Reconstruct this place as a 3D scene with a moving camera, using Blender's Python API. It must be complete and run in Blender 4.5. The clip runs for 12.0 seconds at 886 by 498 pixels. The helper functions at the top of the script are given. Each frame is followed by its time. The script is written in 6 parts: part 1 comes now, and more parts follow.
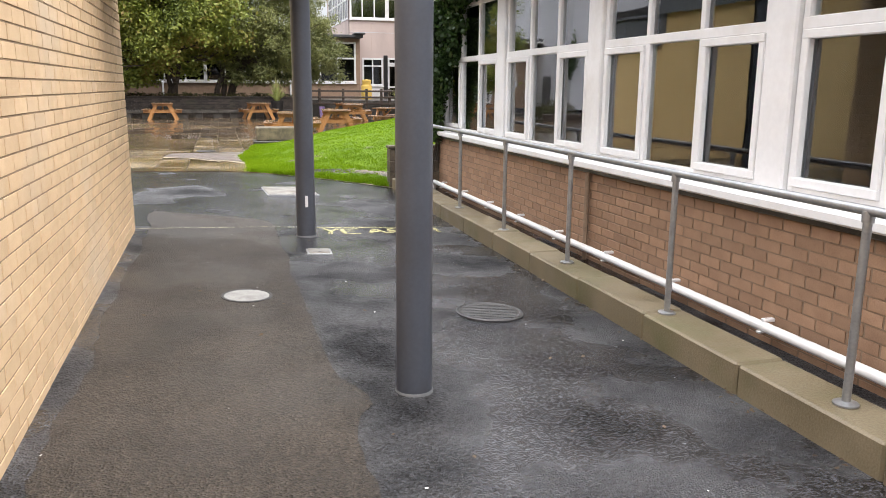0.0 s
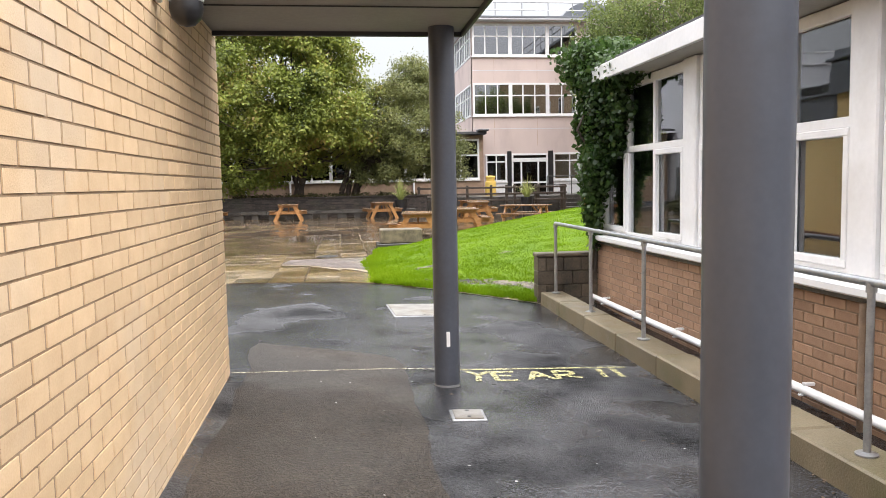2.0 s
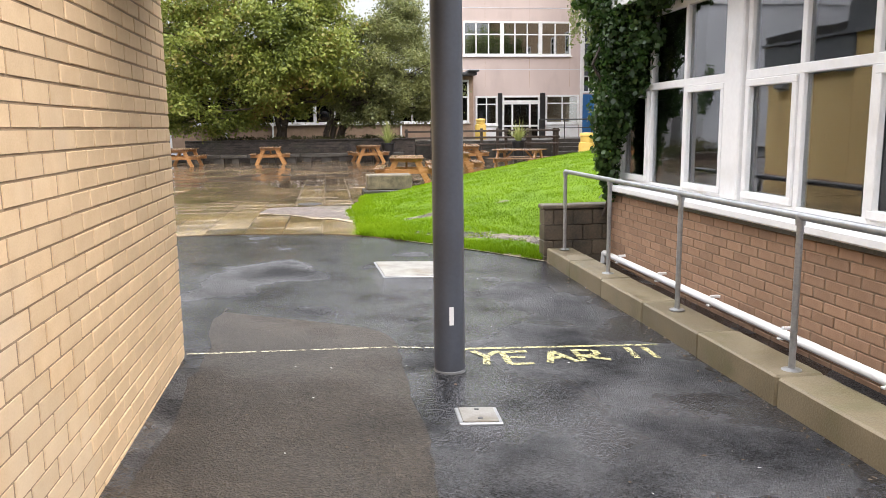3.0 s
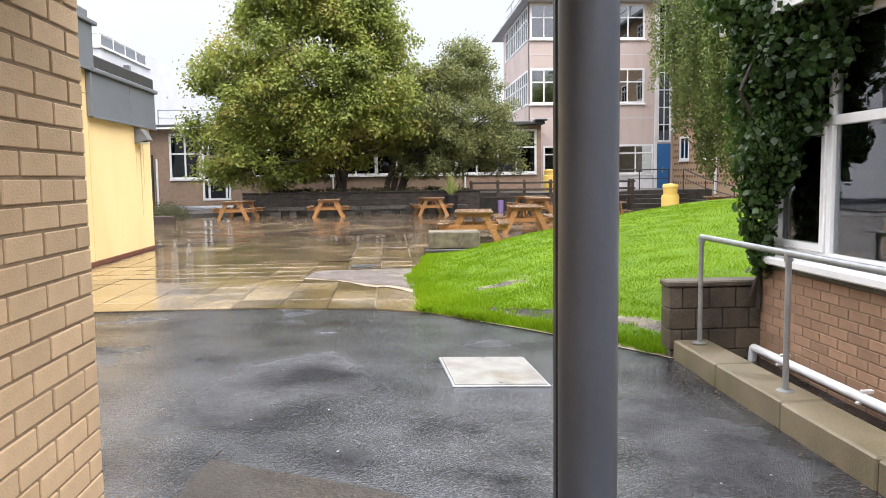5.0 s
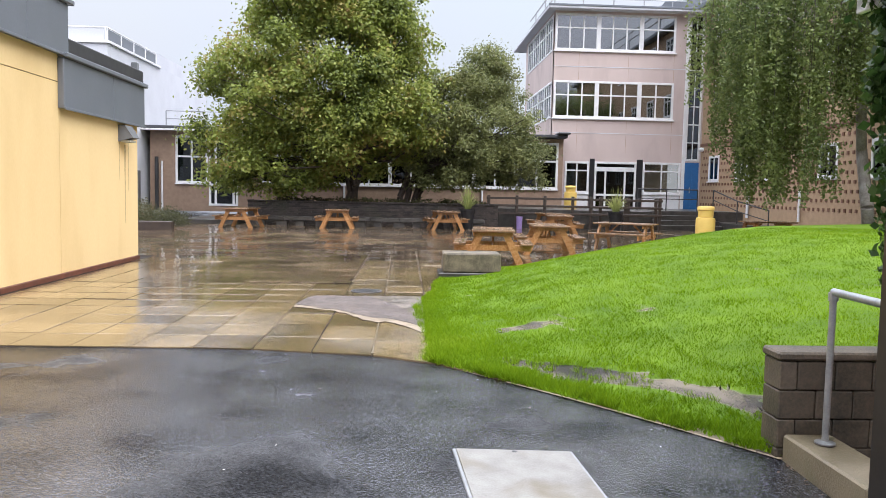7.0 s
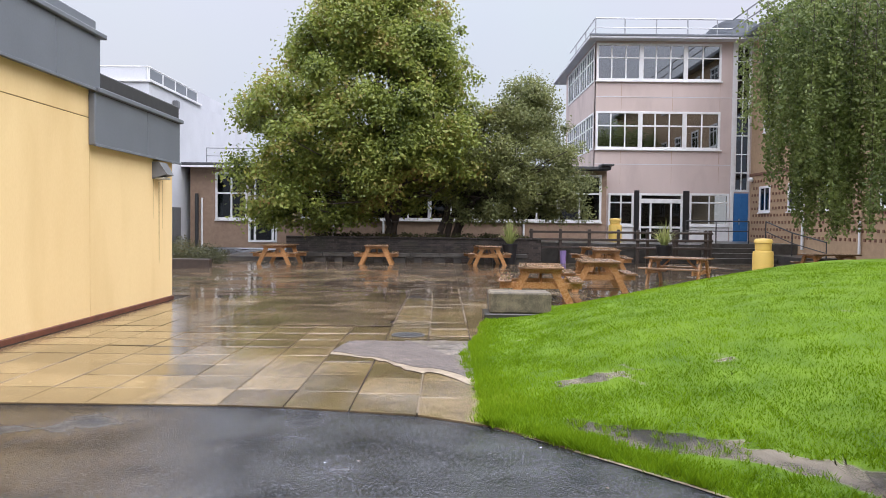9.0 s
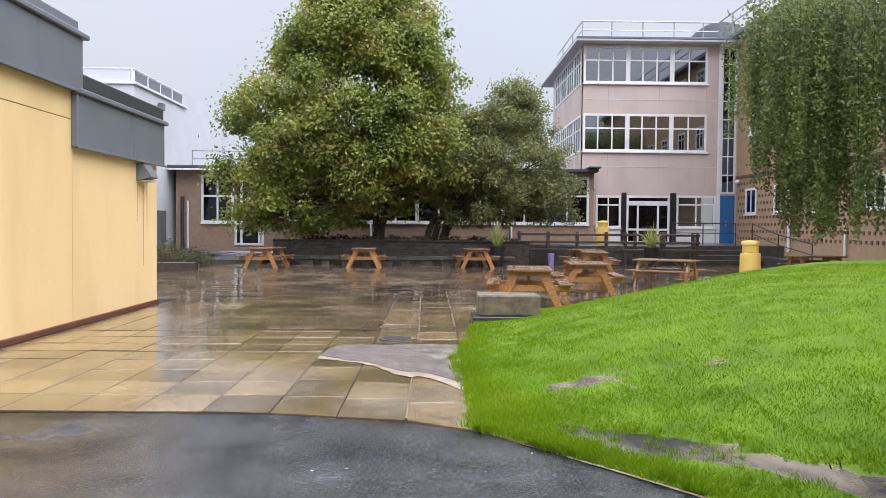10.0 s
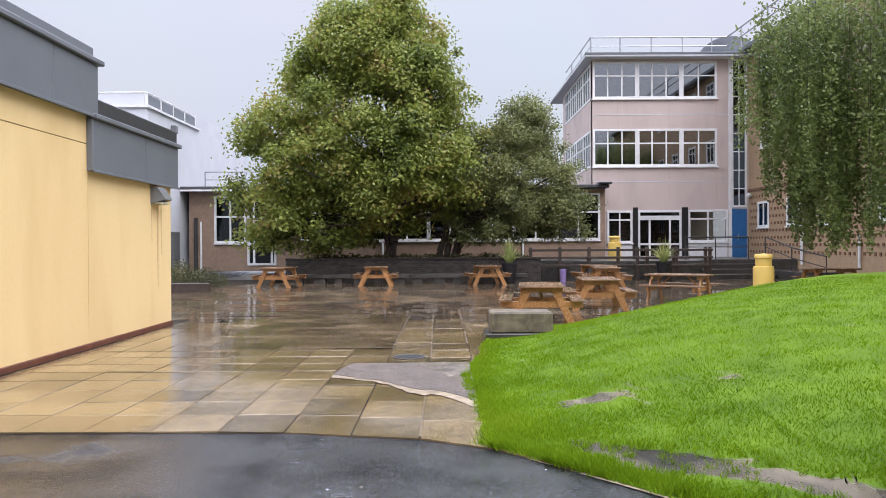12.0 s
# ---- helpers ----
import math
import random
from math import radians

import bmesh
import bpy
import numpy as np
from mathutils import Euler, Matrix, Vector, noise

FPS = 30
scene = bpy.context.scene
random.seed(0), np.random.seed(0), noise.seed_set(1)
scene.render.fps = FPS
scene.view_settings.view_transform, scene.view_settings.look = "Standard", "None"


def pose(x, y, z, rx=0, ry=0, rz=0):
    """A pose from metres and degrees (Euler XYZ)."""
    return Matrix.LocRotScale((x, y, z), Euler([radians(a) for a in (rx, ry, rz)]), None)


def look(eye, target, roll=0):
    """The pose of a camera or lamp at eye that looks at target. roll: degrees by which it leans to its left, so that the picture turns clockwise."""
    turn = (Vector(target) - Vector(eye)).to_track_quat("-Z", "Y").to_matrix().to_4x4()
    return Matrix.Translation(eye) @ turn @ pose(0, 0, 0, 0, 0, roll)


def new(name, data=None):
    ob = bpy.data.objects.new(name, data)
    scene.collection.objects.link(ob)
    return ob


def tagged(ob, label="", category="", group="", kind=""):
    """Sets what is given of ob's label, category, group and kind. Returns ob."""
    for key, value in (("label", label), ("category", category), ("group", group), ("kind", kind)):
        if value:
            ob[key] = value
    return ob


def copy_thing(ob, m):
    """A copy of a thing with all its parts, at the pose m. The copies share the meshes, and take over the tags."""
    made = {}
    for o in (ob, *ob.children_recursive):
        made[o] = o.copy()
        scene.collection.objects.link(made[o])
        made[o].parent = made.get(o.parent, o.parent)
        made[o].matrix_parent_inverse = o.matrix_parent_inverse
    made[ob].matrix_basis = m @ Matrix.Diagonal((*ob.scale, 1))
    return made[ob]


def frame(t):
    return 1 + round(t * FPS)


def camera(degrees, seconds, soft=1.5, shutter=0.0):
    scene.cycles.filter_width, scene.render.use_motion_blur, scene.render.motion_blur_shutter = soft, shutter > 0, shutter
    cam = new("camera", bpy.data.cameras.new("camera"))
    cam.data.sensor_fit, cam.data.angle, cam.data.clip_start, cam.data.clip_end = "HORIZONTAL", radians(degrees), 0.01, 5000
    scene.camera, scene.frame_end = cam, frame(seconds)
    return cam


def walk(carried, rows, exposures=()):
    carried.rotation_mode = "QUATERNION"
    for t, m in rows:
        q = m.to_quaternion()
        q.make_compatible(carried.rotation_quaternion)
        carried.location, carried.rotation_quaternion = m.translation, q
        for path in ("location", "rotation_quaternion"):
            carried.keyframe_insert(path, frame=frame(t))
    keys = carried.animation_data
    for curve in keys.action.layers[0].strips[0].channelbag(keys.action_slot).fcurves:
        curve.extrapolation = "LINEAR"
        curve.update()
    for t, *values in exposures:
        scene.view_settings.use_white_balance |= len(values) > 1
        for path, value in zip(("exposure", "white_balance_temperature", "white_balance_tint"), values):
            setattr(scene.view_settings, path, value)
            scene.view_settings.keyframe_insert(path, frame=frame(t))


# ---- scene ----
cam = camera(60.0, 12.0, soft=0.5)
PATH = [
    (0, (0.125, 0.033, 1.495), (0.669, 1.914, 1.083), 0.4),
    (0.5, (0.133, 0.509, 1.505), (0.437, 2.445, 1.105), -0.2),
    (1, (0.114, 1.011, 1.532), (0.366, 2.97, 1.216), -0.2),
    (1.5, (0.179, 1.528, 1.547), (0.425, 3.503, 1.355), -0.2),
    (2, (0.178, 2.043, 1.529), (0.431, 4.02, 1.359), -1.1),
    (2.5, (0.237, 2.57, 1.501), (0.616, 4.514, 1.219), -1.8),
    (3, (0.22, 3.11, 1.511), (0.504, 5.065, 1.196), -0.7),
    (3.2, (0.21, 3.328, 1.487), (0.463, 5.285, 1.161), -0.3),
    (4.8, (0.288, 5.021, 1.518), (0.426, 7.005, 1.31), -0.1),
    (5, (0.301, 5.238, 1.501), (0.431, 7.226, 1.319), -0.8),
    (5.5, (0.297, 5.764, 1.518), (0.283, 7.762, 1.431), -1.2),
    (6, (0.293, 6.235, 1.518), (0.395, 8.229, 1.401), 0.3),
    (6.5, (0.346, 6.655, 1.494), (0.508, 8.643, 1.343), 0.8),
    (7, (0.366, 7.019, 1.53), (0.463, 9.011, 1.379), 1.2),
    (7.5, (0.328, 7.308, 1.546), (0.386, 9.303, 1.421), 1.1),
    (9.5, (0.282, 7.859, 1.563), (0.271, 9.858, 1.503), 0.6),
    (10, (0.275, 7.885, 1.557), (0.303, 9.884, 1.499), 0.5),
    (10.5, (0.273, 7.869, 1.557), (0.323, 9.867, 1.5), 0.4),
    (11, (0.271, 7.847, 1.559), (0.317, 9.846, 1.509), 0.1),
    (11.5, (0.274, 7.859, 1.563), (0.298, 9.859, 1.529), -0.2),
    (12, (0.279, 7.834, 1.566), (0.276, 9.834, 1.553), -0.3),
]
EXPOSURES = [(0.0, 0.66, 6700, 14), (1.5, 0.7, 6700, 14), (3.0, 0.8, 6650, 14), (5.0, 0.76, 6500, 14), (6.5, 0.56, 6200, 15), (7.5, 0.48, 6150, 16), (9.5, 0.3, 6150, 17), (10.8, 0.38, 6150, 17), (12.0, 0.3, 6100, 18)]
walk(cam, [(t, look(eye, target, roll)) for t, eye, target, roll in PATH], EXPOSURES)


# ---- light ----
WORLD = bpy.data.worlds.new("overcast")
scene.world = WORLD
WORLD.use_nodes = True
wn, wl = WORLD.node_tree.nodes, WORLD.node_tree.links
wn.clear()
w_out = wn.new("ShaderNodeOutputWorld")
w_bg = wn.new("ShaderNodeBackground")
w_sky = wn.new("ShaderNodeTexSky")
w_sky.sky_type = "NISHITA"
w_sky.sun_disc = False
w_sky.sun_elevation = radians(49)
w_sky.sun_rotation = radians(140)
w_hsv = wn.new("ShaderNodeHueSaturation")
w_hsv.inputs["Saturation"].default_value = 0.25
w_geo = wn.new("ShaderNodeTexCoord")
w_sep = wn.new("ShaderNodeSeparateXYZ")
w_ramp = wn.new("ShaderNodeValToRGB")
w_ramp.color_ramp.elements[0].position = 0.0
w_ramp.color_ramp.elements[0].color = (5.5, 5.8, 6.2, 1)
w_ramp.color_ramp.elements[1].position = 1.0
w_ramp.color_ramp.elements[1].color = (43.0, 44.5, 47.0, 1)
w_mid = w_ramp.color_ramp.elements.new(0.34)
w_mid.color = (6.9, 7.3, 7.85, 1)
w_noise = wn.new("ShaderNodeTexNoise")
w_noise.inputs["Scale"].default_value = 2.2
w_noise.inputs["Detail"].default_value = 4
w_cloud = wn.new("ShaderNodeMix")
w_cloud.data_type, w_cloud.blend_type = "RGBA", "MULTIPLY"
w_cloud.inputs["Factor"].default_value = 0.16
w_mix = wn.new("ShaderNodeMix")
w_mix.data_type = "RGBA"
w_mix.inputs["Factor"].default_value = 0.92
wl.new(w_sky.outputs[0], w_hsv.inputs["Color"])
wl.new(w_geo.outputs["Generated"], w_sep.inputs[0])
wl.new(w_geo.outputs["Generated"], w_noise.inputs["Vector"])
wl.new(w_sep.outputs["Z"], w_ramp.inputs[0])
wl.new(w_ramp.outputs[0], w_cloud.inputs[6])
wl.new(w_noise.outputs["Color"], w_cloud.inputs[7])
wl.new(w_hsv.outputs[0], w_mix.inputs[6])
wl.new(w_cloud.outputs[2], w_mix.inputs[7])
wl.new(w_mix.outputs[2], w_bg.inputs["Color"])
w_bg.inputs["Strength"].default_value = 0.1
wl.new(w_bg.outputs[0], w_out.inputs[0])

sun = new("sun", bpy.data.lights.new("sun", "SUN"))
sun.data.energy = 1.5
sun.data.angle = radians(45)
sun.data.color = (1.0, 0.97, 0.93)
sun.matrix_world = look((11, -13, 20), (0, 0, 0))


# ---- materials ----
def material(name, c1, c2=None, rough=0.7, rough2=None, scale=6.0, fine=60.0, bump=0.15, bump_scale=None, metal=0.0,
             random_mix=0.0, island=0.0, streak=0.0, spec=0.5, c3=None, c3_scale=1.0, c3_amount=0.0, stretch=None):
    """A surface of two colours mixed by coarse and fine noise, with relief; random_mix varies it from piece to piece."""
    m = bpy.data.materials.new(name)
    m.use_nodes = True
    n, l = m.node_tree.nodes, m.node_tree.links
    b = n["Principled BSDF"]
    c2 = c2 or tuple(0.75 * v for v in c1)
    tc = n.new("ShaderNodeTexCoord")
    vec = tc.outputs["Object"]
    if stretch:
        mp = n.new("ShaderNodeMapping")
        mp.inputs["Scale"].default_value = stretch
        l.new(vec, mp.inputs[0])
        vec = mp.outputs[0]
    n1 = n.new("ShaderNodeTexNoise")
    n1.inputs["Scale"].default_value, n1.inputs["Detail"].default_value = scale, 5
    n2 = n.new("ShaderNodeTexNoise")
    n2.inputs["Scale"].default_value, n2.inputs["Detail"].default_value = fine, 3
    l.new(vec, n1.inputs["Vector"])
    l.new(vec, n2.inputs["Vector"])
    add = n.new("ShaderNodeMath")
    add.operation = "MULTIPLY_ADD"
    l.new(n2.outputs[0], add.inputs[0])
    add.inputs[1].default_value = 0.6
    sub = n.new("ShaderNodeMath")
    sub.operation = "ADD"
    l.new(n1.outputs[0], sub.inputs[0])
    sub.inputs[1].default_value = -0.3
    l.new(sub.outputs[0], add.inputs[2])
    mr = n.new("ShaderNodeMapRange")
    mr.inputs["From Min"].default_value, mr.inputs["From Max"].default_value = 0.25, 0.75
    l.new(add.outputs[0], mr.inputs[0])
    mix = n.new("ShaderNodeMix")
    mix.data_type = "RGBA"
    mix.inputs[6].default_value, mix.inputs[7].default_value = (*c1, 1), (*c2, 1)
    l.new(mr.outputs[0], mix.inputs[0])
    col = mix.outputs[2]
    if c3:
        n3 = n.new("ShaderNodeTexNoise")
        n3.inputs["Scale"].default_value, n3.inputs["Detail"].default_value = c3_scale, 6
        l.new(vec, n3.inputs["Vector"])
        r3 = n.new("ShaderNodeMapRange")
        r3.inputs["From Min"].default_value, r3.inputs["From Max"].default_value = 0.52, 0.7
        r3.inputs["To Max"].default_value = c3_amount
        l.new(n3.outputs[0], r3.inputs[0])
        m3 = n.new("ShaderNodeMix")
        m3.data_type = "RGBA"
        m3.inputs[7].default_value = (*c3, 1)
        l.new(r3.outputs[0], m3.inputs[0])
        l.new(col, m3.inputs[6])
        col = m3.outputs[2]
    if random_mix or island:
        if random_mix:
            src = n.new("ShaderNodeObjectInfo").outputs["Random"]
        else:
            src = n.new("ShaderNodeNewGeometry").outputs["Random Per Island"]
        rr = n.new("ShaderNodeMapRange")
        rr.inputs["To Min"].default_value, rr.inputs["To Max"].default_value = 1 - (random_mix or island), 1 + (random_mix or island)
        l.new(src, rr.inputs[0])
        hs = n.new("ShaderNodeHueSaturation")
        l.new(rr.outputs[0], hs.inputs["Value"])
        l.new(col, hs.inputs["Color"])
        col = hs.outputs[0]
    l.new(col, b.inputs["Base Color"])
    if rough2 is not None:
        r = n.new("ShaderNodeMapRange")
        r.inputs["From Min"].default_value, r.inputs["From Max"].default_value = 0.35, 0.65
        r.inputs["To Min"].default_value, r.inputs["To Max"].default_value = rough, rough2
        l.new(n1.outputs[0], r.inputs[0])
        l.new(r.outputs[0], b.inputs["Roughness"])
    else:
        b.inputs["Roughness"].default_value = rough
    b.inputs["Metallic"].default_value = metal
    b.inputs["Specular IOR Level"].default_value = spec
    if bump:
        bp = n.new("ShaderNodeBump")
        bp.inputs["Strength"].default_value, bp.inputs["Distance"].default_value = bump, 0.01
        nb = n2
        if bump_scale:
            nb = n.new("ShaderNodeTexNoise")
            nb.inputs["Scale"].default_value, nb.inputs["Detail"].default_value = bump_scale, 3
            l.new(vec, nb.inputs["Vector"])
        l.new(nb.outputs[0], bp.inputs["Height"])
        l.new(bp.outputs[0], b.inputs["Normal"])
    return m


def wet_material(name, c_dark, c_light, grain, puddle_scale, dry_rough, wet_rough, bump, random_mix=0.0, wet_lo=0.42, wet_hi=0.58, spread=0.35, island=0.0, stretch=None, fine_scale=220.0, grain_k=0.7, stones=0.0, spec=0.5, open_air=0.0, sheen=0.0, wet_bump=0.12):
    """Rain-wet ground: grain and tone patches, with smooth water films in the low spots."""
    m = bpy.data.materials.new(name)
    m.use_nodes = True
    n, l = m.node_tree.nodes, m.node_tree.links
    b = n["Principled BSDF"]
    g = n.new("ShaderNodeNewGeometry")
    pos = g.outputs["Position"]
    vec = pos
    if stretch:
        mp = n.new("ShaderNodeMapping")
        mp.inputs["Scale"].default_value = stretch
        l.new(pos, mp.inputs[0])
        vec = mp.outputs[0]
    coarse = n.new("ShaderNodeTexNoise")
    coarse.inputs["Scale"].default_value, coarse.inputs["Detail"].default_value = puddle_scale, 5
    l.new(vec, coarse.inputs["Vector"])
    tone = n.new("ShaderNodeTexNoise")
    tone.inputs["Scale"].default_value, tone.inputs["Detail"].default_value = puddle_scale * 2.3, 6
    l.new(pos, tone.inputs["Vector"])
    fine = n.new("ShaderNodeTexNoise")
    fine.inputs["Scale"].default_value, fine.inputs["Detail"].default_value = grain, 2
    l.new(pos, fine.inputs["Vector"])
    vor = n.new("ShaderNodeTexVoronoi")
    vor.inputs["Scale"].default_value = fine_scale
    l.new(pos, vor.inputs["Vector"])
    ad = n.new("ShaderNodeMath")
    ad.operation = "MULTIPLY_ADD"
    l.new(fine.outputs[0], ad.inputs[0])
    ad.inputs[1].default_value = grain_k
    l.new(tone.outputs[0], ad.inputs[2])
    tr = n.new("ShaderNodeMapRange")
    tr.inputs["From Min"].default_value, tr.inputs["From Max"].default_value = 0.5 + 0.5 * grain_k - spread, 0.5 + 0.5 * grain_k + spread
    l.new(ad.outputs[0], tr.inputs[0])
    mix = n.new("ShaderNodeMix")
    mix.data_type = "RGBA"
    mix.inputs[6].default_value, mix.inputs[7].default_value = (*c_dark, 1), (*c_light, 1)
    l.new(tr.outputs[0], mix.inputs[0])
    col = mix.outputs[2]
    if random_mix or island:
        src = n.new("ShaderNodeObjectInfo").outputs["Random"] if random_mix else g.outputs["Random Per Island"]
        rr = n.new("ShaderNodeMapRange")
        k = random_mix or island
        rr.inputs["To Min"].default_value, rr.inputs["To Max"].default_value = 1 - k, 1 + k
        l.new(src, rr.inputs[0])
        hs = n.new("ShaderNodeHueSaturation")
        l.new(rr.outputs[0], hs.inputs["Value"])
        l.new(col, hs.inputs["Color"])
        col = hs.outputs[0]
    l.new(col, b.inputs["Base Color"])
    if stones:
        sp = n.new("ShaderNodeSeparateColor")
        l.new(vor.outputs["Color"], sp.inputs[0])
        sv = n.new("ShaderNodeMapRange")
        sv.inputs["To Min"].default_value, sv.inputs["To Max"].default_value = 1 - stones, 1 + stones * 1.4
        l.new(sp.outputs[0], sv.inputs[0])
        sh = n.new("ShaderNodeHueSaturation")
        l.new(sv.outputs[0], sh.inputs["Value"])
        l.new(col, sh.inputs["Color"])
        col = sh.outputs[0]
        b.inputs["Base Color"].links and l.remove(b.inputs["Base Color"].links[0])
        l.new(col, b.inputs["Base Color"])
    b.inputs["Specular IOR Level"].default_value = spec
    if sheen:
        sr = n.new("ShaderNodeMapRange")
        sr.inputs["From Min"].default_value, sr.inputs["From Max"].default_value = 0.36, 0.64
        sr.inputs["To Min"].default_value, sr.inputs["To Max"].default_value = spec * (1 - sheen), spec * (1 + sheen)
        l.new(tone.outputs[0], sr.inputs[0])
        l.new(sr.outputs[0], b.inputs["Specular IOR Level"])
    wet = n.new("ShaderNodeMapRange")
    wet.interpolation_type = "SMOOTHSTEP"
    wet.inputs["From Min"].default_value, wet.inputs["From Max"].default_value = wet_lo, wet_hi
    film = coarse.outputs[0]
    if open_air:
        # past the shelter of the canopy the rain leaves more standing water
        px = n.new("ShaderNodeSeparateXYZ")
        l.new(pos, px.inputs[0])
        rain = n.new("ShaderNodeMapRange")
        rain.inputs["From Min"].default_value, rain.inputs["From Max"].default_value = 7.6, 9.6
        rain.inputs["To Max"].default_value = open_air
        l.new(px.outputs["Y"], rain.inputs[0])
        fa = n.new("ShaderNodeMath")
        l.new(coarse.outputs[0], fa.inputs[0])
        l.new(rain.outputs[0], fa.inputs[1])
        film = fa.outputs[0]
    l.new(film, wet.inputs[0])
    ro = n.new("ShaderNodeMapRange")
    ro.inputs["To Min"].default_value, ro.inputs["To Max"].default_value = dry_rough, wet_rough
    l.new(wet.outputs[0], ro.inputs[0])
    rough_out = ro.outputs[0]
    if random_mix or island:
        piece = n.new("ShaderNodeMapRange")
        piece.inputs["To Min"].default_value, piece.inputs["To Max"].default_value = 0.3, 2.0
        l.new(src, piece.inputs[0])
        pm = n.new("ShaderNodeMath")
        pm.operation = "MULTIPLY"
        l.new(ro.outputs[0], pm.inputs[0])
        l.new(piece.outputs[0], pm.inputs[1])
        rough_out = pm.outputs[0]
    l.new(rough_out, b.inputs["Roughness"])
    inv = n.new("ShaderNodeMapRange")
    inv.inputs["To Min"].default_value, inv.inputs["To Max"].default_value = bump, bump * wet_bump
    l.new(wet.outputs[0], inv.inputs[0])
    bp = n.new("ShaderNodeBump")
    bp.inputs["Distance"].default_value = 0.014
    l.new(inv.outputs[0], bp.inputs["Strength"])
    l.new(vor.outputs["Distance"], bp.inputs["Height"])
    l.new(bp.outputs[0], b.inputs["Normal"])
    return m


def glass_material(name, tint, gloss_boost, rough=0.02):
    m = bpy.data.materials.new(name)
    m.use_nodes = True
    n, l = m.node_tree.nodes, m.node_tree.links
    n.clear()
    out = n.new("ShaderNodeOutputMaterial")
    tr = n.new("ShaderNodeBsdfTransparent")
    tr.inputs[0].default_value = (*tint, 1)
    gl = n.new("ShaderNodeBsdfGlossy")
    gl.inputs["Roughness"].default_value = rough
    gl.inputs["Color"].default_value = (0.93, 0.95, 0.97, 1)
    fr = n.new("ShaderNodeFresnel")
    fr.inputs[0].default_value = 1.5
    mu = n.new("ShaderNodeMath")
    mu.operation = "MULTIPLY_ADD"
    mu.use_clamp = True
    mu.inputs[1].default_value, mu.inputs[2].default_value = gloss_boost, 0.0
    nz = n.new("ShaderNodeTexNoise")
    nz.inputs["Scale"].default_value = 1.3
    bp = n.new("ShaderNodeBump")
    bp.inputs["Strength"].default_value, bp.inputs["Distance"].default_value = 0.05, 0.02
    l.new(nz.outputs[0], bp.inputs["Height"])
    l.new(bp.outputs[0], gl.inputs["Normal"])
    l.new(fr.outputs[0], mu.inputs[0])
    mx = n.new("ShaderNodeMixShader")
    l.new(mu.outputs[0], mx.inputs[0])
    l.new(tr.outputs[0], mx.inputs[1])
    l.new(gl.outputs[0], mx.inputs[2])
    l.new(mx.outputs[0], out.inputs[0])
    return m


def leaf_material(name, c1, c2, c3, share=0.12, rough=0.55, spec=0.4):
    """Leaves that vary from one to the next, with a share of turned ones, and let some light through."""
    m = bpy.data.materials.new(name)
    m.use_nodes = True
    n, l = m.node_tree.nodes, m.node_tree.links
    b = n["Principled BSDF"]
    g = n.new("ShaderNodeNewGeometry")
    rp = n.new("ShaderNodeValToRGB")
    e = rp.color_ramp.elements
    e[0].position, e[0].color = 0.0, (*c1, 1)
    e[1].position, e[1].color = 1.0 - share, (*c2, 1)
    x = e.new(1.0)
    x.color = (*c3, 1)
    nz = n.new("ShaderNodeTexNoise")
    nz.inputs["Scale"].default_value = 0.55
    l.new(g.outputs["Position"], nz.inputs["Vector"])
    ad = n.new("ShaderNodeMath")
    ad.operation = "MULTIPLY_ADD"
    l.new(g.outputs["Random Per Island"], ad.inputs[0])
    ad.inputs[1].default_value = 0.5
    sc = n.new("ShaderNodeMapRange")
    sc.inputs["From Min"].default_value, sc.inputs["From Max"].default_value = 0.3, 0.7
    sc.inputs["To Max"].default_value = 0.5
    l.new(nz.outputs[0], sc.inputs[0])
    l.new(sc.outputs[0], ad.inputs[2])
    l.new(ad.outputs[0], rp.inputs[0])
    l.new(rp.outputs[0], b.inputs["Base Color"])
    b.inputs["Roughness"].default_value = rough
    b.inputs["Specular IOR Level"].default_value = spec
    tl = n.new("ShaderNodeBsdfTranslucent")
    l.new(rp.outputs[0], tl.inputs[0])
    mx = n.new("ShaderNodeMixShader")
    mx.inputs[0].default_value = 0.44
    out = n["Material Output"]
    l.new(b.outputs[0], mx.inputs[1])
    l.new(tl.outputs[0], mx.inputs[2])
    l.new(mx.outputs[0], out.inputs[0])
    return m


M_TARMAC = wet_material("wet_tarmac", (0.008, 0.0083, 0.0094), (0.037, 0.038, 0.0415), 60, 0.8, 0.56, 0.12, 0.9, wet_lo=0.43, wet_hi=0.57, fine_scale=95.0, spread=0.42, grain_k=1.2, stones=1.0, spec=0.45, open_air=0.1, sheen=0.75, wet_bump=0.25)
M_OLD_TARMAC = wet_material("worn_tarmac", (0.014, 0.0118, 0.0095), (0.066, 0.054, 0.042), 60, 0.8, 0.6, 0.42, 0.8, fine_scale=105.0, spread=0.42, grain_k=0.9, stones=0.55, spec=0.3, wet_bump=0.6)
M_PINK_TARMAC = wet_material("pink_tarmac", (0.05, 0.038, 0.032), (0.15, 0.116, 0.096), 45, 1.5, 0.5, 0.34, 1.0, fine_scale=60.0, stones=0.7, grain_k=1.2, spread=0.4, wet_bump=0.6)
M_SLAB = wet_material("wet_paving", (0.055, 0.04, 0.022), (0.25, 0.18, 0.092), 9, 0.33, 0.13, 0.016, 0.22, random_mix=0.38, spec=1.0, wet_lo=0.36, wet_hi=0.54, stretch=(1, 0.45, 1), spread=0.42, sheen=0.3)
